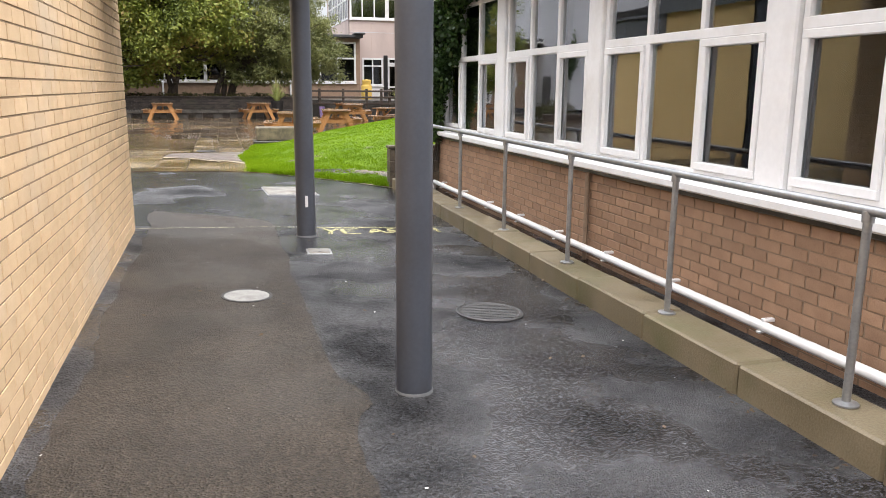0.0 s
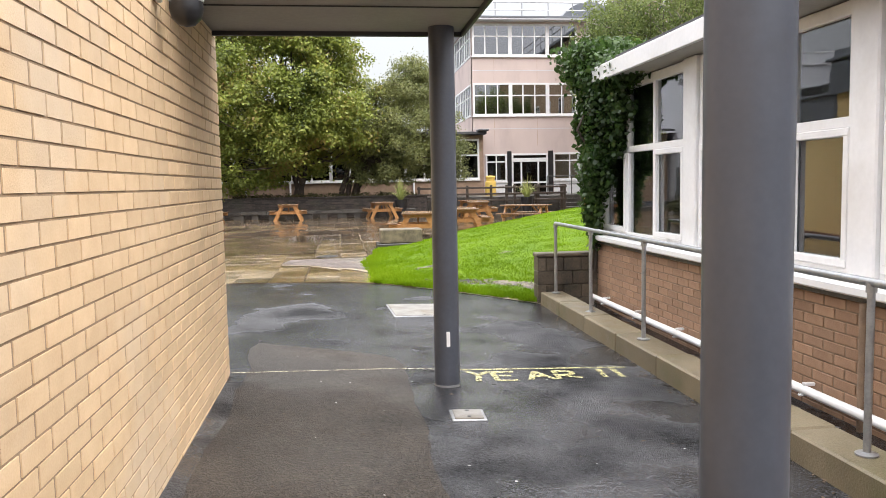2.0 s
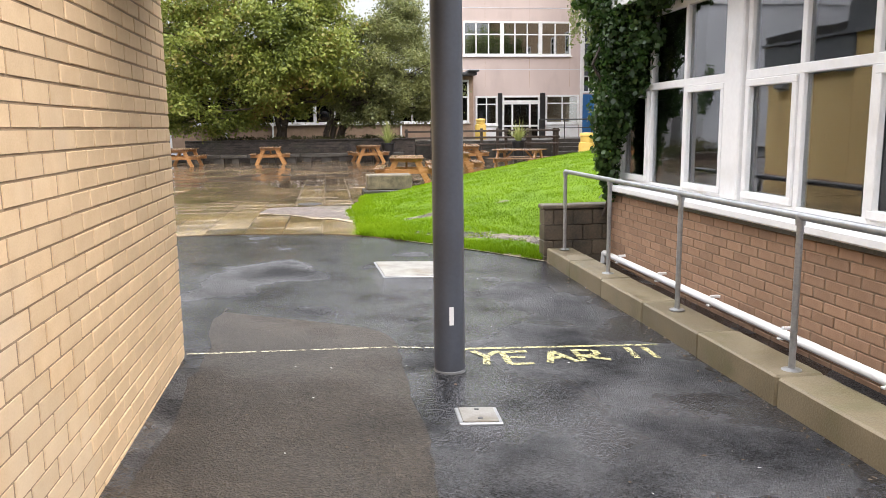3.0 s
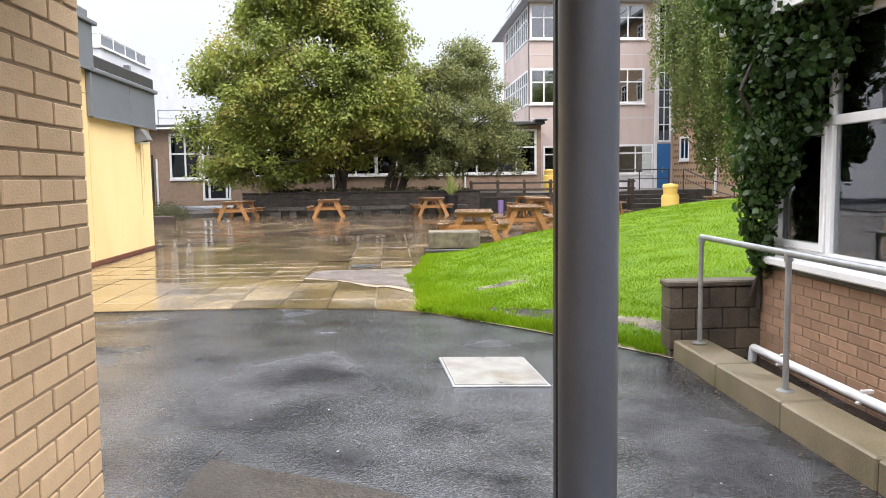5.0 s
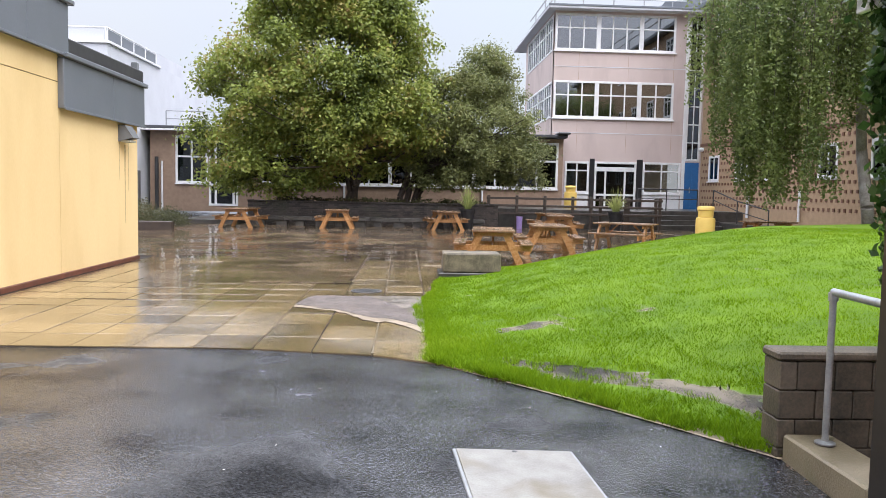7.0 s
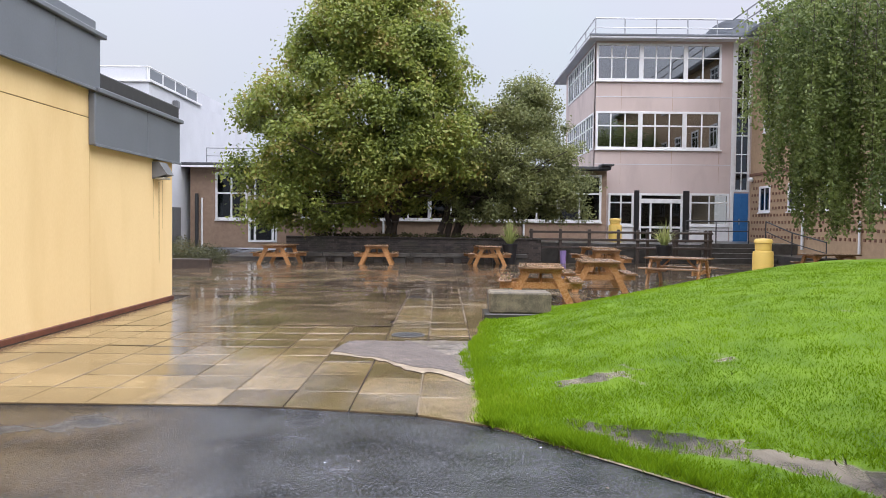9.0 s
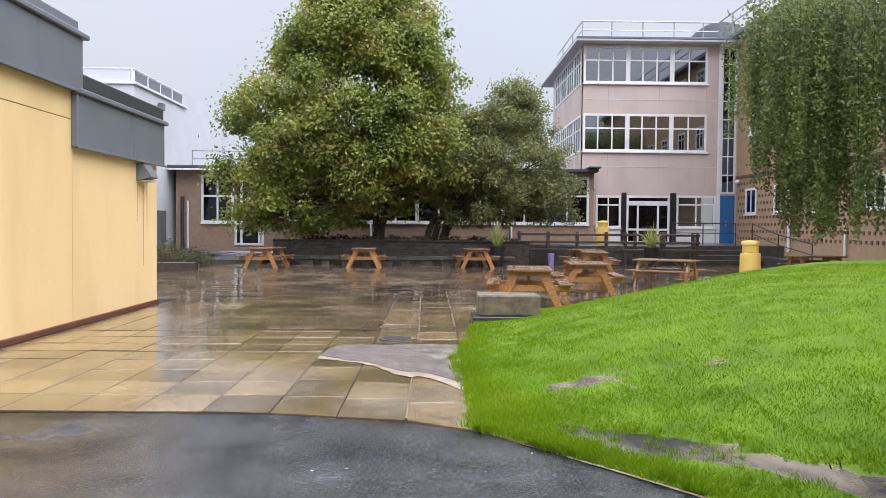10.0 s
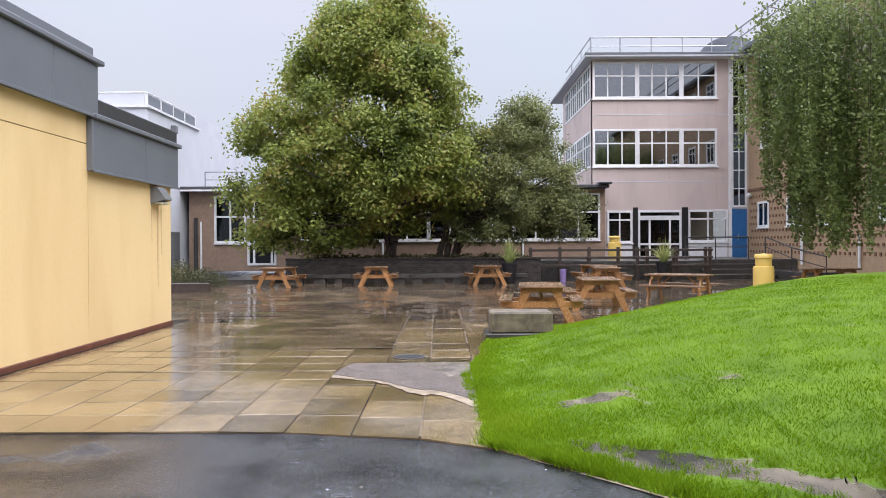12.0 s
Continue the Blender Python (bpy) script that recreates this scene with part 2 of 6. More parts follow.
M_SLAB_FAR = wet_material("wet_paving_far", (0.042, 0.031, 0.021), (0.19, 0.137, 0.085), 9, 0.33, 0.13, 0.016, 0.12, island=0.5, spec=1.0, wet_lo=0.36, wet_hi=0.52, stretch=(1, 0.45, 1), spread=0.42, sheen=0.3)
M_BEDDING = wet_material("paving_joint", (0.01, 0.008, 0.006), (0.035, 0.026, 0.018), 60, 1.0, 0.9, 0.7, 0.5, spec=0.15)
M_MORTAR_PALE = material("pale_mortar", (0.42, 0.34, 0.245), (0.17, 0.13, 0.088), 0.35, scale=9, fine=40, bump=0.4)
M_JOINT = material("worn_mortar_joint", (0.32, 0.255, 0.18), (0.08, 0.06, 0.042), 0.25, scale=14, fine=50, bump=0.4)
M_BUFF = material("buff_brick", (0.7, 0.51, 0.315), (0.61, 0.425, 0.25), 0.75, scale=9, fine=120, bump=0.25, random_mix=0.09, c3=(0.76, 0.66, 0.53), c3_scale=0.9, c3_amount=0.35)
M_BUFF_FAR = material("buff_brick_joined", (0.7, 0.51, 0.315), (0.61, 0.425, 0.25), 0.75, scale=9, fine=120, bump=0.25, island=0.08, c3=(0.6, 0.5, 0.38), c3_scale=1.2, c3_amount=0.5)
M_BUFF_MORTAR = material("buff_mortar", (0.36, 0.26, 0.165), (0.27, 0.19, 0.12), 0.85, scale=12, fine=140, bump=0.3)
M_BROWN = material("brown_brick", (0.35, 0.218, 0.138), (0.26, 0.155, 0.096), 0.75, scale=9, fine=110, bump=0.3, random_mix=0.16)
M_BROWN_FAR = material("brown_brick_joined", (0.35, 0.218, 0.138), (0.26, 0.155, 0.096), 0.75, scale=9, fine=110, bump=0.3, island=0.16)
M_BROWN_MORTAR = material("brown_mortar", (0.27, 0.19, 0.13), (0.18, 0.125, 0.085), 0.85, scale=10, fine=120)
M_COLUMN = material("grey_column_paint", (0.07, 0.078, 0.097), (0.055, 0.061, 0.076), 0.36, scale=3, fine=50, bump=0.03, c3=(0.05, 0.05, 0.055), c3_scale=7, c3_amount=0.35)
M_BLACK = material("black_plastic", (0.012, 0.012, 0.013), (0.02, 0.02, 0.022), 0.35, bump=0.03)
M_SOFFIT = material("canopy_soffit", (0.3, 0.285, 0.25), (0.24, 0.225, 0.2), 0.6, scale=2, fine=30, bump=0.04)
M_DARKTRIM = material("dark_trim", (0.03, 0.03, 0.032), (0.045, 0.045, 0.045), 0.5, bump=0.05)
M_WHITE = material("white_upvc", (0.78, 0.78, 0.78), (0.7, 0.7, 0.7), 0.3, scale=2, fine=25, bump=0.02, c3=(0.5, 0.47, 0.42), c3_scale=2.5, c3_amount=0.3)
M_WHITE_RENDER = material("white_render", (0.62, 0.63, 0.66), (0.54, 0.55, 0.58), 0.8, scale=0.8, fine=15, bump=0.08)
M_GALV = material("galvanised_steel", (0.42, 0.43, 0.44), (0.3, 0.31, 0.32), 0.42, scale=14, fine=70, bump=0.05, metal=0.75)
M_KERB = material("buff_concrete_kerb", (0.21, 0.172, 0.11), (0.13, 0.105, 0.062), 0.6, 0.35, scale=4, fine=90, bump=0.3, random_mix=0.12, c3=(0.1, 0.1, 0.04), c3_scale=2.5, c3_amount=0.6)
M_GLASS = glass_material("window_glass", (0.8, 0.82, 0.81), 2.4)
M_GLASS_FAR = glass_material("far_window_glass", (0.22, 0.24, 0.26), 0.9)
M_GLASS_ENTRY = glass_material("entrance_glass", (0.7, 0.7, 0.68), 0.8)
M_GLASS_TOWER = glass_material("block_window_glass", (0.3, 0.33, 0.35), 7.5)
M_ROOM = material("room_plaster", (0.62, 0.56, 0.42), (0.55, 0.5, 0.38), 0.9, bump=0.02)
M_ROOM_FLOOR = material("room_carpet", (0.08, 0.075, 0.08), (0.06, 0.06, 0.065), 0.95)
M_DESK = material("room_wood", (0.35, 0.22, 0.11), (0.26, 0.16, 0.08), 0.5)
M_YELLOW = material("yellow_render", (0.79, 0.59, 0.29), (0.73, 0.525, 0.245), 0.85, scale=0.7, fine=60, bump=0.12, c3=(0.6, 0.41, 0.17), c3_scale=0.9, c3_amount=0.4, stretch=(1, 1, 0.3))
# recessed joints in the yellow render: their shade is put into this darker yellow
M_YJOINT = material("shaded_yellow_joint", (0.26, 0.18, 0.085), (0.2, 0.14, 0.065), 0.8)
M_FASCIA = material("grey_fascia", (0.155, 0.17, 0.19), (0.135, 0.148, 0.165), 0.4, scale=1.5, fine=30, bump=0.02)
M_REDBASE = material("dark_red_plinth", (0.19, 0.068, 0.036), (0.11, 0.042, 0.025), 0.5, scale=6, bump=0.3)
M_PINK = material("pinkish_panel", (0.58, 0.475, 0.435), (0.51, 0.415, 0.378), 0.85, scale=1.1, fine=90, bump=0.2, random_mix=0.05, c3=(0.28, 0.22, 0.2), c3_scale=0.8, c3_amount=0.35, stretch=(1, 1, 0.4))
M_TAN = material("tan_brickwork", (0.42, 0.29, 0.175), (0.33, 0.225, 0.135), 0.85, scale=5, fine=30, bump=0.3)
M_LOWBRICK = material("drab_brickwork", (0.33, 0.23, 0.16), (0.25, 0.17, 0.12), 0.85, scale=5, fine=30, bump=0.3)
M_STUD = material("dark_header_brick", (0.2, 0.1, 0.06), (0.14, 0.07, 0.045), 0.8)
M_BLUE = material("blue_door_paint", (0.03, 0.15, 0.36), (0.022, 0.11, 0.28), 0.4, bump=0.03)
M_ROOF = material("roof_felt", (0.07, 0.072, 0.078), (0.05, 0.052, 0.056), 0.7, scale=2)
M_PALE_ROOM = material("pale_blind", (0.6, 0.6, 0.5), (0.5, 0.5, 0.42), 0.8, bump=0.02)
M_WOOD = material("orange_stained_timber", (0.43, 0.215, 0.08), (0.28, 0.135, 0.05), 0.34, 0.2, scale=5, fine=70, bump=0.2, random_mix=0.14, stretch=(1, 6, 6))
M_WETWOOD = material("rain_darkened_timber", (0.25, 0.145, 0.075), (0.13, 0.08, 0.048), 0.3, 0.14, scale=5, fine=70, bump=0.2, random_mix=0.2, stretch=(1, 6, 6))
M_DARKWOOD = material("dark_wet_timber", (0.035, 0.025, 0.02), (0.065, 0.046, 0.035), 0.4, scale=6, fine=60, bump=0.25)
M_CONCRETE = material("weathered_concrete", (0.2, 0.16, 0.1), (0.04, 0.034, 0.023), 0.65, scale=6, fine=50, bump=0.5, c3=(0.045, 0.042, 0.026), c3_scale=5, c3_amount=0.9)
M_DARKCONC = material("dark_wet_concrete", (0.022, 0.02, 0.018), (0.08, 0.073, 0.064), 0.3, scale=3, fine=50, bump=0.3, random_mix=0.2)
M_DARKBRICK = material("dark_planter_brick", (0.03, 0.023, 0.02), (0.11, 0.085, 0.07), 0.5, scale=7, fine=40, bump=0.4)
M_BEDBRICK = material("wet_bed_brick", (0.05, 0.037, 0.03), (0.022, 0.017, 0.014), 0.45, scale=5, fine=40, bump=0.4, island=0.55, c3=(0.03, 0.036, 0.015), c3_scale=1.5, c3_amount=0.6)
M_STAINBLOCK = material("stained_block", (0.125, 0.095, 0.064), (0.028, 0.024, 0.017), 0.6, scale=4, fine=60, bump=0.4, random_mix=0.2)
M_YELLOW_BIN = material("yellow_plastic", (0.75, 0.52, 0.13), (0.66, 0.45, 0.11), 0.4, scale=3, bump=0.03)
M_COVER = material("steel_cover_plate", (0.27, 0.26, 0.235), (0.17, 0.16, 0.14), 0.3, 0.5, scale=5, fine=90, bump=0.15, c3=(0.14, 0.11, 0.06), c3_scale=2.2, c3_amount=0.8)
M_MANHOLE = material("pale_manhole_lid", (0.33, 0.325, 0.305), (0.18, 0.175, 0.165), 0.4, scale=14, fine=70, bump=0.3, c3=(0.12, 0.11, 0.1), c3_scale=6, c3_amount=0.7)
M_MANHOLE_WET = material("dark_manhole_lid", (0.06, 0.062, 0.064), (0.09, 0.09, 0.09), 0.22, scale=10, fine=70, bump=0.2)
M_GRAVEL = wet_material("muddy_gravel", (0.02, 0.016, 0.012), (0.2, 0.165, 0.13), 40, 2.0, 0.6, 0.3, 1.0, fine_scale=55.0, stones=0.8, grain_k=1.2)
M_SOIL = material("bare_soil", (0.09, 0.062, 0.04), (0.05, 0.036, 0.024), 0.7, scale=4, fine=40, bump=0.6)
M_BARK = material("bark", (0.07, 0.052, 0.04), (0.035, 0.027, 0.021), 0.85, scale=5, fine=40, bump=0.7, stretch=(4, 4, 1))
M_BIRCH_BARK = material("birch_bark", (0.4, 0.37, 0.33), (0.16, 0.13, 0.11), 0.8, scale=4, fine=30, bump=0.3)
M_LEAF = leaf_material("chestnut_leaves", (0.036, 0.064, 0.016), (0.3, 0.355, 0.068), (0.36, 0.22, 0.08), 0.4, rough=0.45, spec=0.4)
M_LEAF_B = leaf_material("olive_leaves", (0.08, 0.1, 0.04), (0.29, 0.31, 0.11), (0.24, 0.17, 0.08), 0.16, rough=0.45)
M_LEAF_BIRCH = leaf_material("birch_leaves", (0.06, 0.095, 0.026), (0.25, 0.3, 0.09), (0.3, 0.31, 0.12), 0.1, rough=0.45)
M_IVY = leaf_material("ivy_leaves", (0.014, 0.036, 0.01), (0.075, 0.14, 0.03), (0.17, 0.25, 0.07), 0.12, rough=0.35)
M_SHRUB = leaf_material("shrub_leaves", (0.03, 0.034, 0.016), (0.1, 0.1, 0.04), (0.2, 0.11, 0.05), 0.3)
M_YUCCA = leaf_material("spiky_leaves", (0.17, 0.22, 0.06), (0.4, 0.43, 0.15), (0.6, 0.54, 0.28), 0.2)
M_BLADE = leaf_material("grass_blades", (0.088, 0.175, 0.004), (0.205, 0.325, 0.008), (0.36, 0.43, 0.05), 0.12, spec=0.08)
M_DEADLEAF = leaf_material("fallen_leaves", (0.08, 0.05, 0.03), (0.17, 0.12, 0.07), (0.36, 0.31, 0.22), 0.2)
M_SPECK = material("pale_specks", (0.6, 0.6, 0.58), (0.45, 0.44, 0.42), 0.6)
M_LAMP = material("lamp_grey", (0.16, 0.165, 0.17), (0.12, 0.125, 0.13), 0.35, bump=0.02)
M_PURPLE = material("purple_plastic", (0.28, 0.2, 0.42), (0.22, 0.16, 0.34), 0.4)


def turf_material():
    """Lawn with bare earth where the mud attribute says so."""
    m = material("turf", (0.048, 0.1, 0.002), (0.115, 0.195, 0.005), 0.8, scale=2.2, fine=70, bump=1.0, c3=(0.105, 0.175, 0.006), c3_scale=0.9, c3_amount=0.5)
    n, l = m.node_tree.nodes, m.node_tree.links
    b = n["Principled BSDF"]
    src = b.inputs["Base Color"].links[0].from_socket
    at = n.new("ShaderNodeAttribute")
    at.attribute_name = "mud"
    nz = n.new("ShaderNodeTexNoise")
    nz.inputs["Scale"].default_value, nz.inputs["Detail"].default_value = 16.0, 6
    soil = n.new("ShaderNodeMix")
    soil.data_type = "RGBA"
    soil.inputs[6].default_value, soil.inputs[7].default_value = (0.018, 0.014, 0.01, 1), (0.22, 0.182, 0.135, 1)
    nr = n.new("ShaderNodeMapRange")
    nr.inputs["From Min"].default_value, nr.inputs["From Max"].default_value = 0.36, 0.64
    l.new(nz.outputs[0], nr.inputs[0])
    l.new(nr.outputs[0], soil.inputs[0])
    mx = n.new("ShaderNodeMix")
    mx.data_type = "RGBA"
    edge = n.new("ShaderNodeMath")
    edge.operation = "MULTIPLY_ADD"
    nz2 = n.new("ShaderNodeTexNoise")
    nz2.inputs["Scale"].default_value, nz2.inputs["Detail"].default_value = 13.0, 8
    l.new(nz2.outputs[0], edge.inputs[0])
    edge.inputs[1].default_value = 2.6
    l.new(at.outputs["Fac"], edge.inputs[2])
    bare = n.new("ShaderNodeMapRange")
    bare.inputs["From Min"].default_value, bare.inputs["From Max"].default_value = 1.74, 1.94
    l.new(edge.outputs[0], bare.inputs[0])
    l.new(bare.outputs[0], mx.inputs[0])
    l.new(src, mx.inputs[6])
    l.new(soil.outputs[2], mx.inputs[7])
    l.new(mx.outputs[2], b.inputs["Base Color"])
    b.inputs["Specular IOR Level"].default_value = 0.2
    rg = n.new("ShaderNodeMapRange")
    rg.inputs["To Min"].default_value, rg.inputs["To Max"].default_value = 0.8, 0.25
    l.new(bare.outputs[0], rg.inputs[0])
    l.new(rg.outputs[0], b.inputs["Roughness"])
    return m


def chalk_material(name, colour, lo, hi):
    m = bpy.data.materials.new(name)
    m.use_nodes = True
    n, l = m.node_tree.nodes, m.node_tree.links
    b = n["Principled BSDF"]
    b.inputs["Base Color"].default_value = (*colour, 1)
    b.inputs["Roughness"].default_value = 0.7
    g = n.new("ShaderNodeNewGeometry")
    nz = n.new("ShaderNodeTexNoise")
    nz.inputs["Scale"].default_value, nz.inputs["Detail"].default_value = 45, 4
    l.new(g.outputs["Position"], nz.inputs["Vector"])
    mr = n.new("ShaderNodeMapRange")
    mr.inputs["From Min"].default_value, mr.inputs["From Max"].default_value = lo, hi
    l.new(nz.outputs[0], mr.inputs[0])
    l.new(mr.outputs[0], b.inputs["Alpha"])
    return m


M_TURF = turf_material()
M_CHALK = chalk_material("yellow_chalk", (0.7, 0.65, 0.3), 0.28, 0.8)
M_STAIN = chalk_material("rain_stain", (0.46, 0.31, 0.12), 0.1, 1.35)
M_CHALK_PALE = chalk_material("pale_line_paint", (0.62, 0.58, 0.4), 0.36, 0.62)


# ---- mesh helpers ----
class Geo:
    """Collects vertices and faces of one mesh."""

    def __init__(self):
        self.v, self.f = [], []

    def add(self, vs, fs, m=None):
        k = len(self.v)
        self.v += [tuple(m @ Vector(p)) for p in vs] if m is not None else [tuple(p) for p in vs]
        self.f += [tuple(i + k for i in f) for f in fs]
        return self

    def box(self, lo, hi, m=None):
        (a, b, c), (d, e, g) = lo, hi
        return self.add([(a, b, c), (d, b, c), (d, e, c), (a, e, c), (a, b, g), (d, b, g), (d, e, g), (a, e, g)],
                        [(0, 3, 2, 1), (4, 5, 6, 7), (0, 1, 5, 4), (1, 2, 6, 5), (2, 3, 7, 6), (3, 0, 4, 7)], m)

    def cbox(self, lo, hi, r=0.01, m=None):
        """A box with chamfered edges."""
        c = [(l + h) / 2 for l, h in zip(lo, hi)]
        s = [(h - l) / 2 for l, h in zip(lo, hi)]
        r = min(r, *(0.45 * 2 * q for q in s))
        vs, ix = [], {}
        for sx in (-1, 1):
            for sy in (-1, 1):
                for sz in (-1, 1):
                    for ax in range(3):
                        p = [c[i] + (sx, sy, sz)[i] * (s[i] if i == ax else s[i] - r) for i in range(3)]
                        ix[sx, sy, sz, ax] = len(vs)
                        vs.append(p)
        fs = []
        for sg in (-1, 1):
            q = [(-1, -1), (1, -1), (1, 1), (-1, 1)]
            q = q if sg > 0 else q[::-1]
            fs.append(tuple(ix[sg, a, b, 0] for a, b in q))
            fs.append(tuple(ix[a, sg, b, 1] for a, b in q[::-1]))
            fs.append(tuple(ix[a, b, sg, 2] for a, b in q))
        for a in (-1, 1):
            for b in (-1, 1):
                fl = a * b > 0
                e = [(ix[-1, a, b, 1], ix[1, a, b, 1], ix[1, a, b, 2], ix[-1, a, b, 2]),
                     (ix[a, -1, b, 2], ix[a, 1, b, 2], ix[a, 1, b, 0], ix[a, -1, b, 0]),
                     (ix[a, b, -1, 0], ix[a, b, 1, 0], ix[a, b, 1, 1], ix[a, b, -1, 1])]
                fs += [t if fl else t[::-1] for t in e]
        for a in (-1, 1):
            for b in (-1, 1):
                for d in (-1, 1):
                    t = (ix[a, b, d, 0], ix[a, b, d, 1], ix[a, b, d, 2])
                    fs.append(t if a * b * d > 0 else t[::-1])
        return self.add(vs, fs, m)

    def tube(self, p, q, r, r2=None, n=12):
        p, q = Vector(p), Vector(q)
        r2 = r if r2 is None else r2
        d = (q - p).normalized()
        u = d.orthogonal().normalized()
        w = d.cross(u)
        vs = []
        for i in range(n):
            t = 2 * math.pi * i / n
            vs.append(p + r * (math.cos(t) * u + math.sin(t) * w))
        for i in range(n):
            t = 2 * math.pi * i / n
            vs.append(q + r2 * (math.cos(t) * u + math.sin(t) * w))
        fs = [(i, (i + 1) % n, n + (i + 1) % n, n + i) for i in range(n)] + [tuple(range(n))[::-1], tuple(range(n, 2 * n))]
        return self.add(vs, fs)

    def lathe(self, profile, centre=(0, 0, 0), n=24):
        """Turns a profile of (radius, height) round the upright axis."""
        k = len(profile)
        vs = [(centre[0] + r * math.cos(2 * math.pi * i / n), centre[1] + r * math.sin(2 * math.pi * i / n), centre[2] + z)
              for i in range(n) for r, z in profile]
        fs = [(i * k + j, (i + 1) % n * k + j, (i + 1) % n * k + j + 1, i * k + j + 1) for i in range(n) for j in range(k - 1)]
        fs += [tuple(i * k for i in range(n))[::-1], tuple(i * k + k - 1 for i in range(n))]
        return self.add(vs, fs)

    def mesh(self, name, mat, smooth=None):
        me = bpy.data.meshes.new(name)
        me.from_pydata(self.v, [], self.f)
        me.materials.append(mat)
        if smooth:
            me.polygons.foreach_set("use_smooth", [True] * len(me.polygons))
            me.set_sharp_from_angle(angle=radians(smooth))
        me.update()
        return me


def part(name, geo, mat, parent=None, label="", smooth=None, category="", kind="", group=""):
    ob = new(name, geo.mesh(name, mat, smooth) if isinstance(geo, Geo) else geo)
    if parent is not None:
        ob.parent = parent
    return tagged(ob, label, category, group, kind)


def thing(name, label, category, at=None, group="", kind=""):
    ob = new(name)
    ob.empty_display_size = 0.1
    if at is not None:
        ob.matrix_world = at
    return tagged(ob, label, category, group, kind)


def numpy_mesh(name, verts, faces, mat):
    me = bpy.data.meshes.new(name)
    me.vertices.add(len(verts))
    me.vertices.foreach_set("co", verts.astype(np.float32).ravel())
    k = faces.shape[1]
    me.loops.add(faces.size)
    me.loops.foreach_set("vertex_index", faces.astype(np.int32).ravel())
    me.polygons.add(len(faces))
    me.polygons.foreach_set("loop_start", np.arange(0, faces.size, k, dtype=np.int32))
    me.update(calc_edges=True)
    me.materials.append(mat)
    return me


def ground_z(x, y):
    """The fall of the ground: the passage drains to the kerb, the yard lies nearly level."""
    across = (min(max(x, -2.0), 3.0) + 0.71) / 3.31
    along = max(y, -6) - 8
    near = (0.129 + 0.009 * along) * (1 - across) + (0.002 * along - 0.018) * across
    far = 0.06 - 0.0003 * (min(max(y, 8), 46) - 14)
    k = min(max((y - 10) / 4, 0.0), 1.0)
    k = k * k * (3 - 2 * k)
    return near * (1 - k) + far * k


def edge_y(x):
    """Where the tarmac ends: nearly straight along the paving, bending towards the kerb."""
    return 13.97 - 0.2 * max(min(x, 2.6) + 1.2, 0) - 0.9 * (math.hypot(max(min(x, 2.6) - 0.3, 0), 0.15) - 0.15)


def smoothstep(a, b, v):
    k = min(max((v - a) / (b - a), 0.0), 1.0)
    return k * k * (3 - 2 * k)


# ---- ground ----
def sheet(xs, ys, height):
    g = Geo()
    g.v = [(x, y, height(x, y)) for y in ys for x in xs]
    n = len(xs)
    g.f = [(j * n + i, j * n + i + 1, (j + 1) * n + i + 1, (j + 1) * n + i) for j in range(len(ys) - 1) for i in range(n - 1)]
    return g


gx = [-600, -120, -40, -20] + [-12 + 0.5 * i for i in range(65)] + [30, 60, 150, 600]
gy = [-600, -120, -40, -15] + [-6 + 0.5 * i for i in range(108)] + [60, 90, 200, 600]
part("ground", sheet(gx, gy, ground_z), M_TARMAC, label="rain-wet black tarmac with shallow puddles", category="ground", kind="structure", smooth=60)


def strip(left, right, lift):
    """A thin sheet between two lines of places, laid on the ground."""
    g = Geo()
    for a, b in zip(left, right):
        for k in range(9):
            x, y = a[0] + (b[0] - a[0]) * k / 8, a[1] + (b[1] - a[1]) * k / 8
            g.v.append((x, y, ground_z(x, y) + lift))
    g.f = [(9 * i + k, 9 * i + k + 1, 9 * i + k + 10, 9 * i + k + 9) for i in range(len(left) - 1) for k in range(8)]
    return g


ys = [-6 + 0.12 * i for i in range(127)]


def patch_right(y):
    wob = 0.04 * noise.noise(Vector((0.0, y * 1.6, 3.0))) + 0.025 * noise.noise(Vector((0.0, y * 7, 5.0)))
    near = 0.14 * math.exp(-((y - 3.45) / 0.22) ** 2)
    return 0.62 + wob + near - 1.32 * smoothstep(8.0, 9.1, y) ** 2.5


part("pavement_old", strip([(-0.6 + 0.09 * noise.noise(Vector((4.0, y * 1.1, 0.0))) + 0.03 * noise.noise(Vector((4.0, y * 6, 0.0))), y) for y in ys], [(max(patch_right(y), -0.62), y) for y in ys], 0.004), M_OLD_TARMAC,
     label="older worn brownish tarmac beside the brick wall", category="pavement", kind="structure")


# lawn on a low mound
def lawn_left(y):
    return 0.54 + 0.05 * math.sin((y - 13.6) * 1.9) + (0.17 * (y - 17) if y > 17 else 0) + 0.06 * noise.noise(Vector((y * 3, 0, 9)))


def back_y(x):
    """Where the lawn ends towards the yard."""
    return 20.9 + 0.68 * max(x - 1.0, 0)


def mound(x, y):
    """Height of the lawn above the ground round it."""
    e = edge_y(x) if x < 2.72 else 11.5
    rise = min(max((y - e) / 7.0, 0.0), 1.0)
    side = min(max((x - lawn_left(y)) / 6.6, 0.0), 1.0)
    fall = min(max((back_y(x) - y) / 3.2, 0.0), 1.0)
    return 0.86 * (1 - (1 - rise) ** 1.6) * (1 - (1 - side) ** 1.5) * (1 - (1 - fall) ** 2.2) * (0.4 + 0.6 * smoothstep(0.0, 1.8, x - lawn_left(y)))


